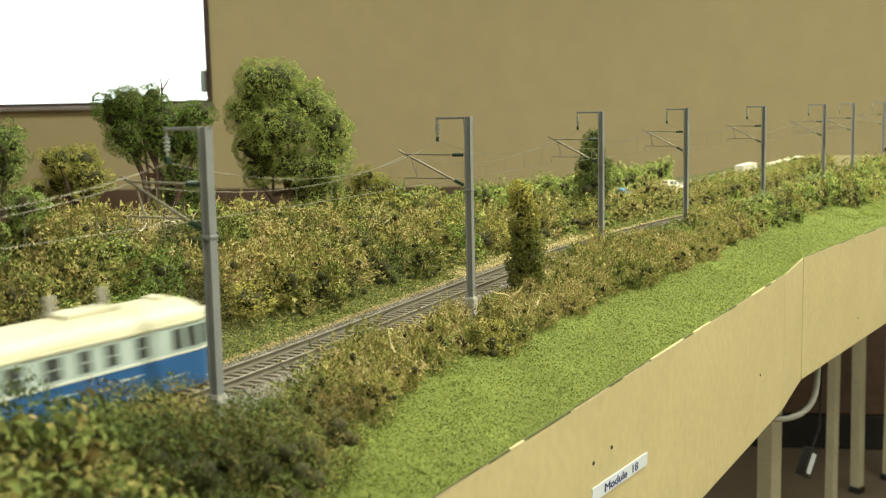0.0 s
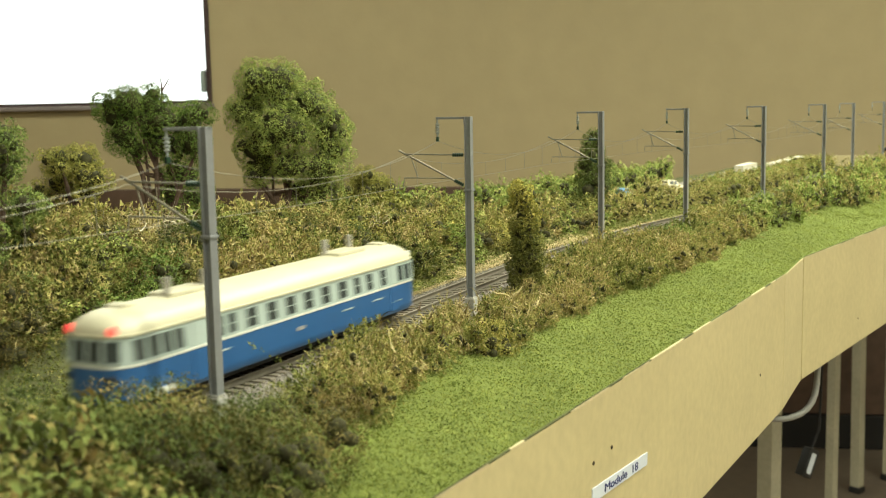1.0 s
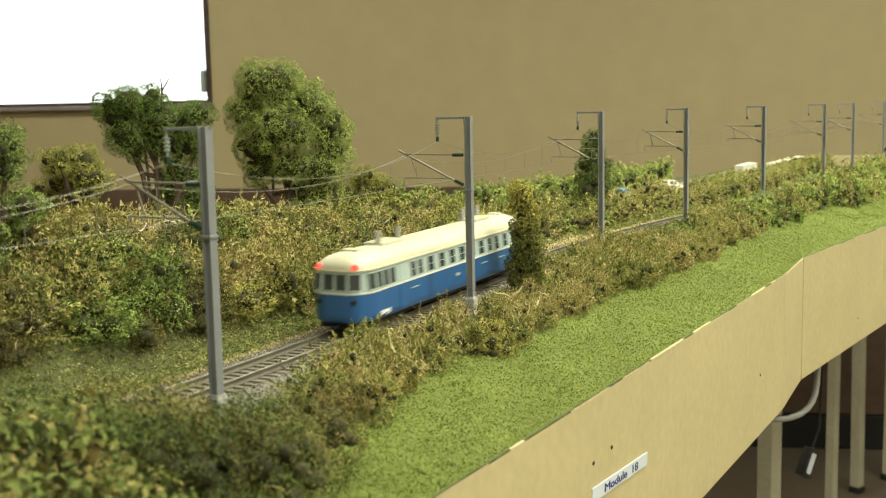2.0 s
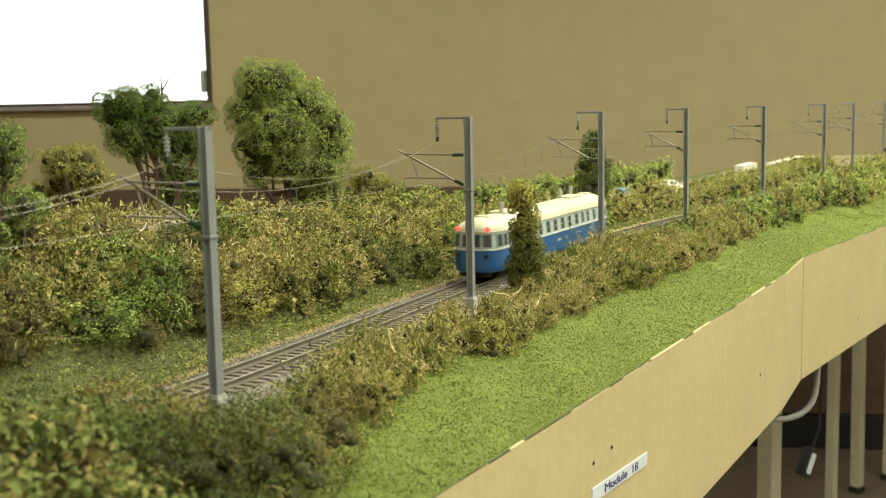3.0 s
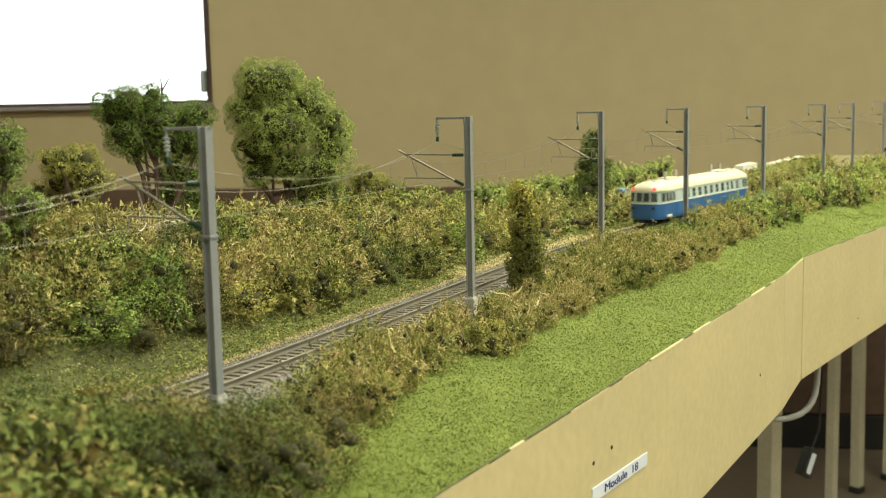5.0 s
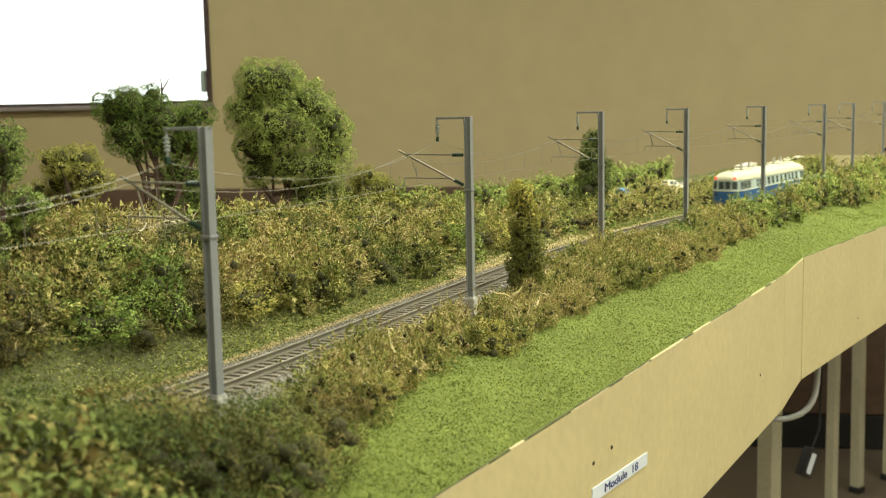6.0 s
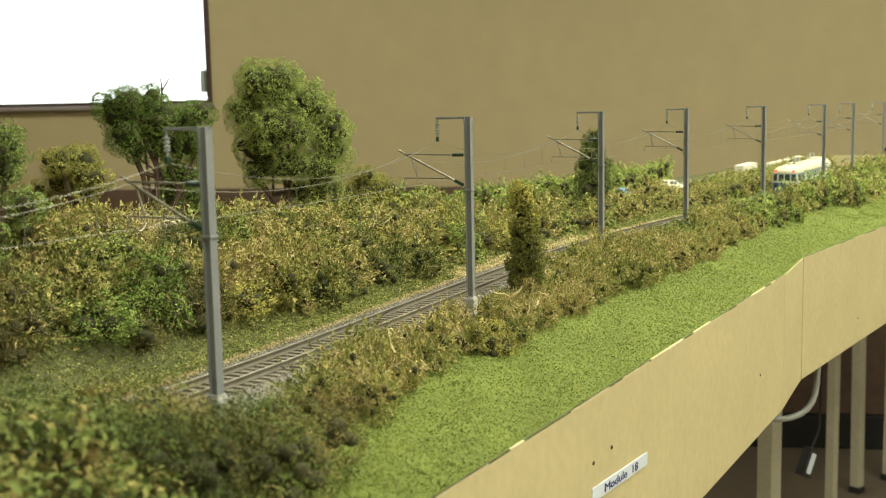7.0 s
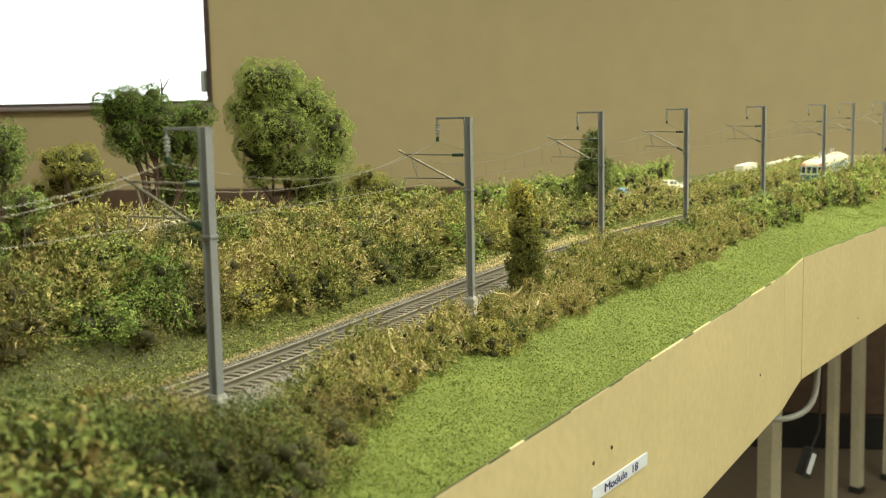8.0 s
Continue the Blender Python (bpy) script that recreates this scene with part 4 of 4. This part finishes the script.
def bank():
    s = -0.50
    while s < 0.62:
        off = -0.070 - max(0, 0.016 * (1 - smooth(-0.16, -0.04, s)))
        while off > -0.245:
            ss, oo = s + random.uniform(-0.012, 0.012), off + random.uniform(-0.008, 0.008)
            if not (s > 0.42 and oo < -0.14):
                sc = random.uniform(0.8, 1.65)
                u = random.random()
                kind = "leaf_green" if u < (0.06 if ss < -0.05 else 0.13) else ("leaf_yellow" if u > (0.97 if ss < 0.2 else 0.6) else "leaf_olive")
                if kind == "leaf_olive" and u < (0.48 if ss < 0.0 else 0.36):
                    kind = "leaf_brown" if u < (0.34 if ss < 0.0 else 0.24) else "leaf_dark"
                plant(kind, ss, oo, sc, random.uniform(0.7, 1.05), single=oo > (-0.165 if -0.20 < ss < 0.2 else -0.128) and -0.31 < ss < 0.36)
            off -= 0.020 if oo > -0.13 else 0.025
        s += 0.022
    # the thick foot of the bank
    for k in range(34):
        s = -0.30 + 0.019 * k
        o = -0.084 - 0.022 * (1 - float(smooth(-0.16, 0.02, s)))
        plant("leaf_brown" if k % 4 == 2 and s < 0.05 else "leaf_olive", s + random.uniform(-0.006, 0.006), o + random.uniform(-0.008, 0.006), random.uniform(0.9, 1.35), 1.1)
    # hedge behind the track further along, and behind the road
    s = 0.48
    while s < 1.7:
        for o in (-0.078, -0.100, -0.122):
            u = random.random()
            plant("leaf_olive" if u < 0.55 else ("leaf_yellow" if u < 0.88 else "leaf_green"), s + random.uniform(-0.008, 0.008), o + random.uniform(-0.006, 0.006), random.uniform(0.68, 1.0) + 0.3 * float(smooth(0.75, 1.0, s)), 0.95, single=False)
        s += 0.027
    for s, o in ((0.70, -0.150), (0.735, -0.160), (0.765, -0.165), (0.795, -0.165), (0.825, -0.168), (0.60, -0.150), (0.65, -0.155)):
        plant("leaf_olive", s, o, 1.0 if 0.76 < s else 0.85, 0.95, single=False)
    for s, o in ((0.790, -0.148), (0.812, -0.150), (0.834, -0.152)):
        plant("leaf_olive", s, o, 1.25, 1.1, single=False)
    for k in range(9):
        plant("leaf_yellow" if k % 3 else "leaf_olive", 1.06 + 0.035 * k, -0.172, 0.92, 1.0, single=False)
    s = 0.40
    while s < 1.25:
        plant("leaf_green" if random.random() < 0.85 else "leaf_yellow", s, -0.265 + random.uniform(-0.01, 0.01), random.uniform(1.3, 1.9), 1.15, single=False)
        plant("leaf_yellow" if random.random() < 0.2 else "leaf_green", s + 0.013, -0.300 + random.uniform(-0.01, 0.01), random.uniform(1.4, 2.1), 1.15, single=False)
        s += 0.034


near_hedge()
for _s, _o, _sc in ((-0.228, 0.050, 1.05), (-0.252, 0.046, 1.2), (-0.205, 0.053, 0.85), (-0.275, 0.048, 1.4)):
    plant("leaf_dark", _s, _o, _sc)
bank()
finish_mass()


def make_tree(name, label, s, off, z0, hgt, width, leaf_mat, seed, crown_from=0.28, lean=(0, 0), leaves=16000, stems=4, shape="round", size=0.0013, lit_mat=None, lobes=None, florets=420, floret=0.0036):
    """Short stems, limbs and a crown of lobes that are packed with small florets. Local x runs along the room's wall."""
    rng = np.random.default_rng(seed)
    foot_p = on_track(s, off, z0)
    t = thing(name, label, "tree", pose(*[float(c) for c in foot_p]))
    R = width / 2
    blobs = []
    if lobes:
        for x, y, z, r in lobes:
            blobs.append((x / 1000, y / 1000, z / 1000, r / 1000 * 0.86))
            for _ in range(5):
                d = unit(rng, 1)[0]
                blobs.append((x / 1000 + d[0] * r * 0.00055, y / 1000 + d[1] * r * 0.00055, z / 1000 + d[2] * r * 0.00055, r / 1000 * rng.uniform(0.30, 0.48)))
    else:
        nb = 34 if shape == "round" else 46
        for k in range(nb):
            u = rng.uniform(0, 1) if shape == "round" else (k + 0.5) / nb
            zc = crown_from + (1 - crown_from) * (0.06 + 0.86 * u)
            if shape == "round":
                rr = R * math.sqrt(max(0.05, 1 - (2 * u - 0.85) ** 2 / 1.9)) * 0.8
            elif shape == "column":
                rr = R * (0.95 - 0.62 * u) * 0.5
            else:
                rr = R * (0.95 - 0.65 * u) * 0.8
            a, q = rng.uniform(0, 6.28), rr * math.sqrt(rng.uniform(0.12, 1.0))
            br = (0.27 if shape == "round" else 0.40) * R * rng.uniform(0.6, 1.35)
            if shape == "column":
                br = R * (0.46 - 0.17 * u) * rng.uniform(0.85, 1.12)
            elif shape == "cone":
                br = R * (0.48 - 0.30 * u) * rng.uniform(0.85, 1.15)
            blobs.append((q * math.cos(a) + lean[0] * zc, q * math.sin(a) + lean[1] * zc, zc * hgt - br * 0.4, br))
    cp, cd = blob_points(rng, blobs, florets)
    clumps = [(*c, floret * rng.uniform(0.5, 1.35)) for c in cp - cd * floret * 0.3]
    p, d = blob_points(rng, clumps, leaves)
    p = p + d * rng.normal(0, size * 0.5, (len(p), 1))
    # the upper leaves take a brighter colour, as if lit from above
    if lit_mat:
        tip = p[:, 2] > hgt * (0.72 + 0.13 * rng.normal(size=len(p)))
        part("new_growth", fast_mesh("new_growth", *leaf_cloud(rng, p[tip], d[tip], size, 0.8), lit_mat), None, t, "yellow green top leaves, coloured as if lit")
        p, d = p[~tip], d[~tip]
    part("crown", fast_mesh("crown", *leaf_cloud(rng, p, d + np.array([0, 0, 0.05]), size, 0.3 if shape == "round" else 0.8), leaf_mat), None, t)
    # inner lobes, their dark colour paints the shade inside the crown
    part("crown_core", lump(rng, blobs, 0.72 if lobes else 0.6), None, t, "inner foliage, coloured dark as if shaded")
    tr = Shape()
    for k in range(stems):
        a = 6.28 * k / stems + rng.uniform(0, 1)
        b = blobs[int(rng.integers(0, len(blobs)))]
        r0 = 0.0026 if stems > 1 else 0.0032
        foot = Vector((0.004 * math.cos(a), 0.004 * math.sin(a), -0.004))
        top = Vector(b[:3])
        mid = foot.lerp(top, 0.45) + Vector((0, 0, hgt * 0.06))
        tr.tube([foot, foot.lerp(mid, 0.5) + Vector((rng.normal() * 0.001, rng.normal() * 0.001, 0)), mid, top], [r0, r0 * 0.8, r0 * 0.6, r0 * 0.3], 7)
        for _ in range(2):
            c = Vector(blobs[int(rng.integers(0, len(blobs)))][:3])
            tr.tube([mid, mid.lerp(c, 0.5) + Vector((0, 0, 0.003)), c], [r0 * 0.45, r0 * 0.3, r0 * 0.15], 5)
    part("trunk", tr, "bark", t, smooth=True)
    return t


# lobes: across, depth, height and radius in millimetres from the tree's foot
BIG_LOBES = [(-19, 2, 119, 20), (-3, -4, 117, 22), (-30, 4, 94, 20), (20, 0, 101, 21), (32, 4, 80, 21), (-4, -8, 84, 30), (-24, -4, 68, 19), (28, 2, 53, 21), (4, -6, 54, 17), (27, 6, 32, 17), (8, 8, 34, 13), (-22, 0, 52, 16), (36, 4, 66, 17)]
SPREAD_LOBES = [(-26, 2, 85, 17), (-14, -4, 92, 13), (-3, 2, 91, 13), (-20, -2, 69, 14), (-13, 0, 60, 9), (6, -3, 82, 14), (24, 2, 79, 13), (32, 0, 85, 9), (14, 3, 62, 12), (25, -2, 64, 12), (11, 4, 46, 11), (20, 4, 42, 11), (25, 4, 28, 10), (8, 3, 30, 9), (-2, 0, 76, 14), (4, 4, 64, 13), (18, 6, 74, 12)]
make_tree("broadleaf_tree", "large round dark green model tree on the bank", 0.187, -0.190, 0.022, 0.135, 0.104, "leaf_tree", 7, leaves=66000, stems=6, size=0.00060, lobes=BIG_LOBES, florets=800, floret=0.0045)
_t = make_tree("broadleaf_tree", "green model tree with a spreading gappy crown", 0.048, -0.200, 0.034, 0.104, 0.086, "leaf_green", 11, leaves=42000, stems=5, size=0.00054, lobes=SPREAD_LOBES, florets=640, floret=0.0039)
part("dead_branch", Shape().tube([(0.004, 0.002, 0.080), (0.005, 0.003, 0.102), (0.0045, 0.003, 0.108)], [0.0009, 0.0006, 0.0003], 5).tube([(0.005, 0.003, 0.099), (0.011, 0.004, 0.109)], [0.0006, 0.0003], 5).tube([(0.008, 0.0035, 0.104), (0.0105, 0.004, 0.1025)], [0.0004, 0.0003], 5), "bark", _t, "bare grey branch")
make_tree("small_tree", "yellowish green bushy model tree", -0.033, -0.200, 0.040, 0.066, 0.050, "leaf_yellow", 12, 0.08, leaves=24000, stems=3, size=0.0005, florets=330, floret=0.0030)
make_tree("small_tree", "rich green model tree at the bank's foot", -0.172, -0.122, 0.030, 0.094, 0.052, "leaf_tree", 13, 0.02, leaves=20000, stems=3, size=0.0006, florets=380, floret=0.0030)
make_tree("small_tree", "yellow green round model shrub", 0.300, -0.188, 0.020, 0.049, 0.056, "leaf_yellow", 14, 0.05, leaves=24000, stems=3, size=0.00052, florets=330, floret=0.0032)
make_tree("columnar_tree", "narrow columnar ivy green model tree beside the track", 0.116, 0.041, -0.006, 0.081, 0.034, "leaf_ivy", 15, 0.04, leaves=26000, stems=1, shape="column", lean=(-0.0075, -0.004), size=0.00055, lit_mat="leaf_tip", florets=420, floret=0.0026)
make_tree("conifer_tree", "dark green conical model tree behind the road", 0.756, -0.205, -0.004, 0.098, 0.058, "leaf_fir", 16, 0.02, leaves=15000, stems=1, shape="cone", size=0.0009, florets=380, floret=0.0044)


def brushwood(s, off, n, seed, spread=0.016, lift=(0.008, 0.020), material="dry_stalk", length=0.013):
    """Pale dead stalks caught in the bushes."""
    rng = np.random.default_rng(seed)
    ss, oo = s + rng.normal(0, spread, n), off + rng.normal(0, spread * 0.6, n)
    base = on_track(ss, oo, ground_z(ss, oo) + rng.uniform(*lift, n))
    v, f = strands(rng, base, rng.normal(size=(n, 3)) * 0.8 + np.array([0, 0, 0.8]), length, np.full(n, 0.00042)[:, None], 0.35, 4)
    tagged(new("dead_brushwood", fast_mesh("dead_brushwood", v, f, material)), "pale dry stalks lying in the bushes", "brushwood", kind="stuff")


brushwood(-0.015, -0.150, 150, 31)
brushwood(-0.100, -0.140, 40, 32)
brushwood(0.21, -0.120, 60, 33)
for _k, (_s, _o, _n) in enumerate(((-0.105, 0.055, 70), (-0.060, 0.050, 90), (-0.02, 0.056, 50), (0.19, 0.060, 60), (0.262, 0.056, 130), (0.33, 0.060, 50), (0.02, 0.066, 50))):
    brushwood(_s, _o, _n, 50 + _k, 0.013, (0.010, 0.020), "twig_tan", 0.010)
for _k, (_s, _o) in enumerate(((-0.05, -0.11), (0.05, -0.125), (0.12, -0.10), (0.10, -0.15), (0.26, -0.105), (-0.12, -0.13))):
    brushwood(_s, _o, 70, 70 + _k, 0.022, (0.012, 0.024), "twig_tan", 0.009)


def turf(name, label, n, s0, s1, o_of, size, material, seed):
    """Fine crumbs of foam turf."""
    rng = np.random.default_rng(seed)
    s = s0 + (s1 - s0) * rng.uniform(0, 1, n) ** 1.5
    off = o_of(rng, s)
    base = on_track(s, off, ground_z(s, off) + size * rng.uniform(0.2, 1.1, n))
    v, f = leaf_cloud(rng, base, np.tile([0, 0, 1.0], (n, 1)), size, 0.9)
    tagged(new(name, fast_mesh(name, v, f, material)), label, "grass", kind="stuff")


def verge_off(rng, s):
    e = np.interp(s, S_ALL, EDGE_S) - 0.0012
    a = np.interp(s, [x for x, _ in NEAR_FRONT], [y for _, y in NEAR_FRONT]) - 0.022
    return a + (e - a) * rng.uniform(0, 1, len(s))


turf("grass_verge", "bright green foam turf along the board's edge", 190000, -0.42, 1.3, verge_off, 0.00042, "turf_crumbs", 21)
turf("grass_bank", "dull green turf at the foot of the bank", 105000, -0.42, 0.8, lambda r, s: -0.034 - (0.062 + 0.05 * (1 - smooth(-0.16, 0.0, s))) * r.uniform(0, 1, len(s)), 0.00062, "bank_crumbs", 22)


# ---- road, cars and far things ----
def road():
    v, f = strip(0.44, 1.5, 0.02, [(-0.180, -0.0075), (-0.230, -0.0075), (-0.230, -0.016), (-0.180, -0.016)])
    tagged(new("road", fast_mesh("road", v, f, "road_grey")), "pale grey model road behind the hedge", "road", kind="structure")


road()


def car_model(label, paint, m):
    c = thing("toy_car", label, "toy car", m)
    prof = [(-0.0235, 0.003), (-0.0235, 0.0075), (-0.021, 0.0092), (-0.0125, 0.0098), (-0.0075, 0.0155), (0.0075, 0.0160), (0.0135, 0.0102), (0.0215, 0.0090), (0.0235, 0.0065), (0.0235, 0.003)]
    n = len(prof)
    body = Shape()
    vs = []
    for x, k in ((-0.0094, 0.93), (-0.0086, 1.0), (0.0086, 1.0), (0.0094, 0.93)):
        vs += [(x if z < 0.0105 else x * 0.84, y * (0.985 if k < 1 else 1), z * (0.97 if k < 1 and z > 0.004 else 1)) for y, z in prof]
    fs = [(i * n + k, i * n + (k + 1) % n, (i + 1) * n + (k + 1) % n, (i + 1) * n + k) for i in range(3) for k in range(n)]
    body.add(vs, fs + [tuple(range(n))[::-1], tuple(3 * n + k for k in range(n))])
    part("body", body, paint, c)
    gl = Shape()
    for sx in (-1, 1):
        gl.add([(sx * 0.0089, -0.0100, 0.0105), (sx * 0.0089, 0.0112, 0.0105), (sx * 0.0083, 0.0066, 0.0148), (sx * 0.0083, -0.0070, 0.0146)], [(0, 1, 2, 3)])
    gl.add([(-0.0072, 0.0132, 0.0110), (0.0072, 0.0132, 0.0110), (0.0066, 0.0087, 0.0153), (-0.0066, 0.0087, 0.0153)], [(0, 1, 2, 3)])
    gl.add([(-0.0072, -0.0123, 0.0108), (0.0072, -0.0123, 0.0108), (0.0066, -0.0084, 0.0150), (-0.0066, -0.0084, 0.0150)], [(0, 1, 2, 3)])
    part("glass", gl, "coach_glass", c)
    for x in (-0.0084, 0.0084):
        for y in (-0.0145, 0.0145):
            part("wheel", Shape().lathe([(0.0022, -0.001), (0.0034, -0.001), (0.0034, 0.001), (0.0022, 0.001)], (0, 0, 0), "X"), "coach_dark", c, at=pose(x, y, 0.0034))
    return c


car_model("cream saloon toy car parked on the road", "car_cream", at_track(1.03, -0.196, -0.0075, 55))
car_model("light blue toy car on the road", "car_blue", at_track(0.848, -0.206, -0.0075, 2))


def far_things():
    for s0, s1, zt in ((1.195, 1.29, 0.0205), (1.42, 1.70, 0.0120)):
        fb, n = Shape(), 6
        us = [s0 + (s1 - s0) * k / n for k in range(n + 1)]
        q = [on_track(u, o, z) for u in us for o, z in ((-0.128, -0.003), (-0.128, zt - 0.004 * (u - s0)), (-0.142, zt), (-0.142, -0.003))]
        fb.add(q, [(4 * k + a, 4 * k + (a + 1) % 4, 4 * k + 4 + (a + 1) % 4, 4 * k + 4 + a) for k in range(n) for a in range(4)] + [(3, 2, 1, 0), (4 * n, 4 * n + 1, 4 * n + 2, 4 * n + 3)])
        tagged(part("foam_block", fb, "foam_white"), "bare white foam board embankment not yet covered", "foam board", "foam boards")
    w = thing("goods_wagon", "dark brown model goods wagon standing beside the line", "wagon", at_track(1.60, 0.047, float(ground_z(1.60, 0.047)) + 0.001))
    part("body", Shape().box(-0.0155, 0.0155, -0.05, 0.05, 0.010, 0.040, bevel=0.001), "wagon_brown", w)
    part("roof", Shape().box(-0.0165, 0.0165, -0.051, 0.051, 0.0402, 0.0435, bevel=0.0015), "coach_dark", w)
    for y in (-0.032, 0.032):
        part("wheelset", Shape().lathe([(0.0052, -0.009), (0.0052, 0.009)], (0, 0, 0.0052), "X"), "wheel_steel", w, at=pose(0, y, 0))


far_things()


def under_table():
    for x, y, w, lean in ((0.628, 2.10, 0.033, 0.0), (0.982, 2.75, 0.023, 0.0), (1.262, 3.34, 0.030, -1.0), (1.428, 3.46, 0.04, 0.0), (-0.75, 0.05, 0.042, 0), (-0.45, 0.75, 0.042, 0)):
        leg = thing("table_leg", "pale wooden leg under the railway modules", "table leg", pose(x, y, 0, 0, lean, 38), "table legs")
        part("post", Shape().box(-w / 2, w / 2, -w / 2, w / 2, FLOOR_Z + 0.02, BOARD_Z0 + 0.02, bevel=0.002), "leg_wood", leg)
        part("foot", Shape().box(-w * 0.6, w * 0.6, -w * 0.6, w * 0.6, FLOOR_Z, FLOOR_Z + 0.0195, bevel=0.003), "tool_black", leg, "black foot")


under_table()


def clutter_below():
    hose = thing("hose", "grey ribbed plastic hose hanging below the module", "hose")
    n = 28
    key = [(0.3945, 1.155, -0.126), (0.3945, 1.153, -0.168), (0.3925, 1.151, -0.188), (0.386, 1.149, -0.204), (0.372, 1.147, -0.2135), (0.35, 1.145, -0.217), (0.30, 1.140, -0.205), (0.27, 1.14, -0.13)]
    for _ in range(3):
        key = [key[0]] + [tuple(a[i] * w + b[i] * (1 - w) for i in range(3)) for a, b in zip(key[:-1], key[1:]) for w in (0.75, 0.25)] + [key[-1]]
    pts = [tuple(float(np.interp(k / n * (len(key) - 1), range(len(key)), [p[i] for p in key])) for i in range(3)) for k in range(n + 1)]
    part("tube", Shape().tube(pts, [0.0031 + 0.0004 * (k % 2) for k in range(n + 1)], 10), "hose_grey", hose, smooth=True)
    b = thing("power_strip", "black power strip with a pale label hanging below", "power strip", pose(0.549, 1.643, -0.430, 0, 28, 35) @ Matrix.Diagonal((0.62, 0.62, 0.62, 1)))
    part("case", Shape().box(-0.019, 0.019, -0.012, 0.012, -0.036, 0.036, bevel=0.004), "tool_black", b, smooth=True)
    part("sticker", Shape().box(-0.009, 0.009, -0.0132, -0.0122, -0.026, 0.026, bevel=0.0003), "label_white", b, "pale sticker")
    part("cord", Shape().tube([(0, 0, 0.035), (0.004, 0, 0.09), (-0.03, 0.004, 0.17), (-0.10, 0, 0.30)], 0.003, 8), "tool_black", b, "black cord", smooth=True)
    for u, z in ((0.4916, -0.0846), (0.1781, -0.0516), (0.1535, -0.0525), (0.0, 0.0)):
        part_m = fascia_pose(u, z) if u else pose(0.4265, 1.1297, -0.1061, 0, 0, 54.74)
        t = thing("screw", "dark sunk screw head in the plywood", "screw", part_m, "screws")
        part("head", Shape().lathe([(0.0010, -0.0004), (0.0010, 0.0003), (0.0005, 0.0004)], (0, 0, 0), "Y", 10), "screw_dark", t)


clutter_below()


# ---- motion ----
REAR = [(0.0, -0.4200), (0.5, -0.330), (1.0, -0.2388), (1.5, -0.153), (2.0, -0.0655), (2.5, 0.0255), (3.0, 0.1155), (3.5, 0.2015), (4.0, 0.2905), (4.5, 0.3775), (5.0, 0.472), (5.5, 0.571), (6.0, 0.670),
        (6.5, 0.769), (7.0, 0.866), (7.5, 0.955), (8.0, 1.036)]


def rear_at(t):
    """Smooth run of the car's tail along the track."""
    ts, vs = [r[0] for r in REAR], [r[1] for r in REAR]
    k = min(max(int(t / 0.5), 0), len(ts) - 2)
    d = [(vs[min(i + 1, len(vs) - 1)] - vs[max(i - 1, 0)]) / (ts[min(i + 1, len(ts) - 1)] - ts[max(i - 1, 0)]) for i in (k, k + 1)]
    u = (t - ts[k]) / 0.5
    return (2 * u ** 3 - 3 * u ** 2 + 1) * vs[k] + (u ** 3 - 2 * u ** 2 + u) * 0.5 * d[0] + (3 * u ** 2 - 2 * u ** 3) * vs[k + 1] + (u ** 3 - u ** 2) * 0.5 * d[1]


def car_pose(t):
    s = rear_at(t) + CAR_L / 2
    a, b = on_track(s - 0.080), on_track(s + 0.080)
    return pose(float(a[0] + b[0]) / 2, float(a[1] + b[1]) / 2, float(fall(s)), 0, 0, -math.degrees(math.atan2(b[0] - a[0], b[1] - a[1])))


def motions():
    walk(car, [(k / 10, car_pose(k / 10)) for k in range(81)])
    for ws, y in WHEELS:
        walk(ws, [(k / 30, pose(0, y, 0.0053, -math.degrees((rear_at(k / 30) - rear_at(0)) / 0.0052))) for k in range(241)])


motions()
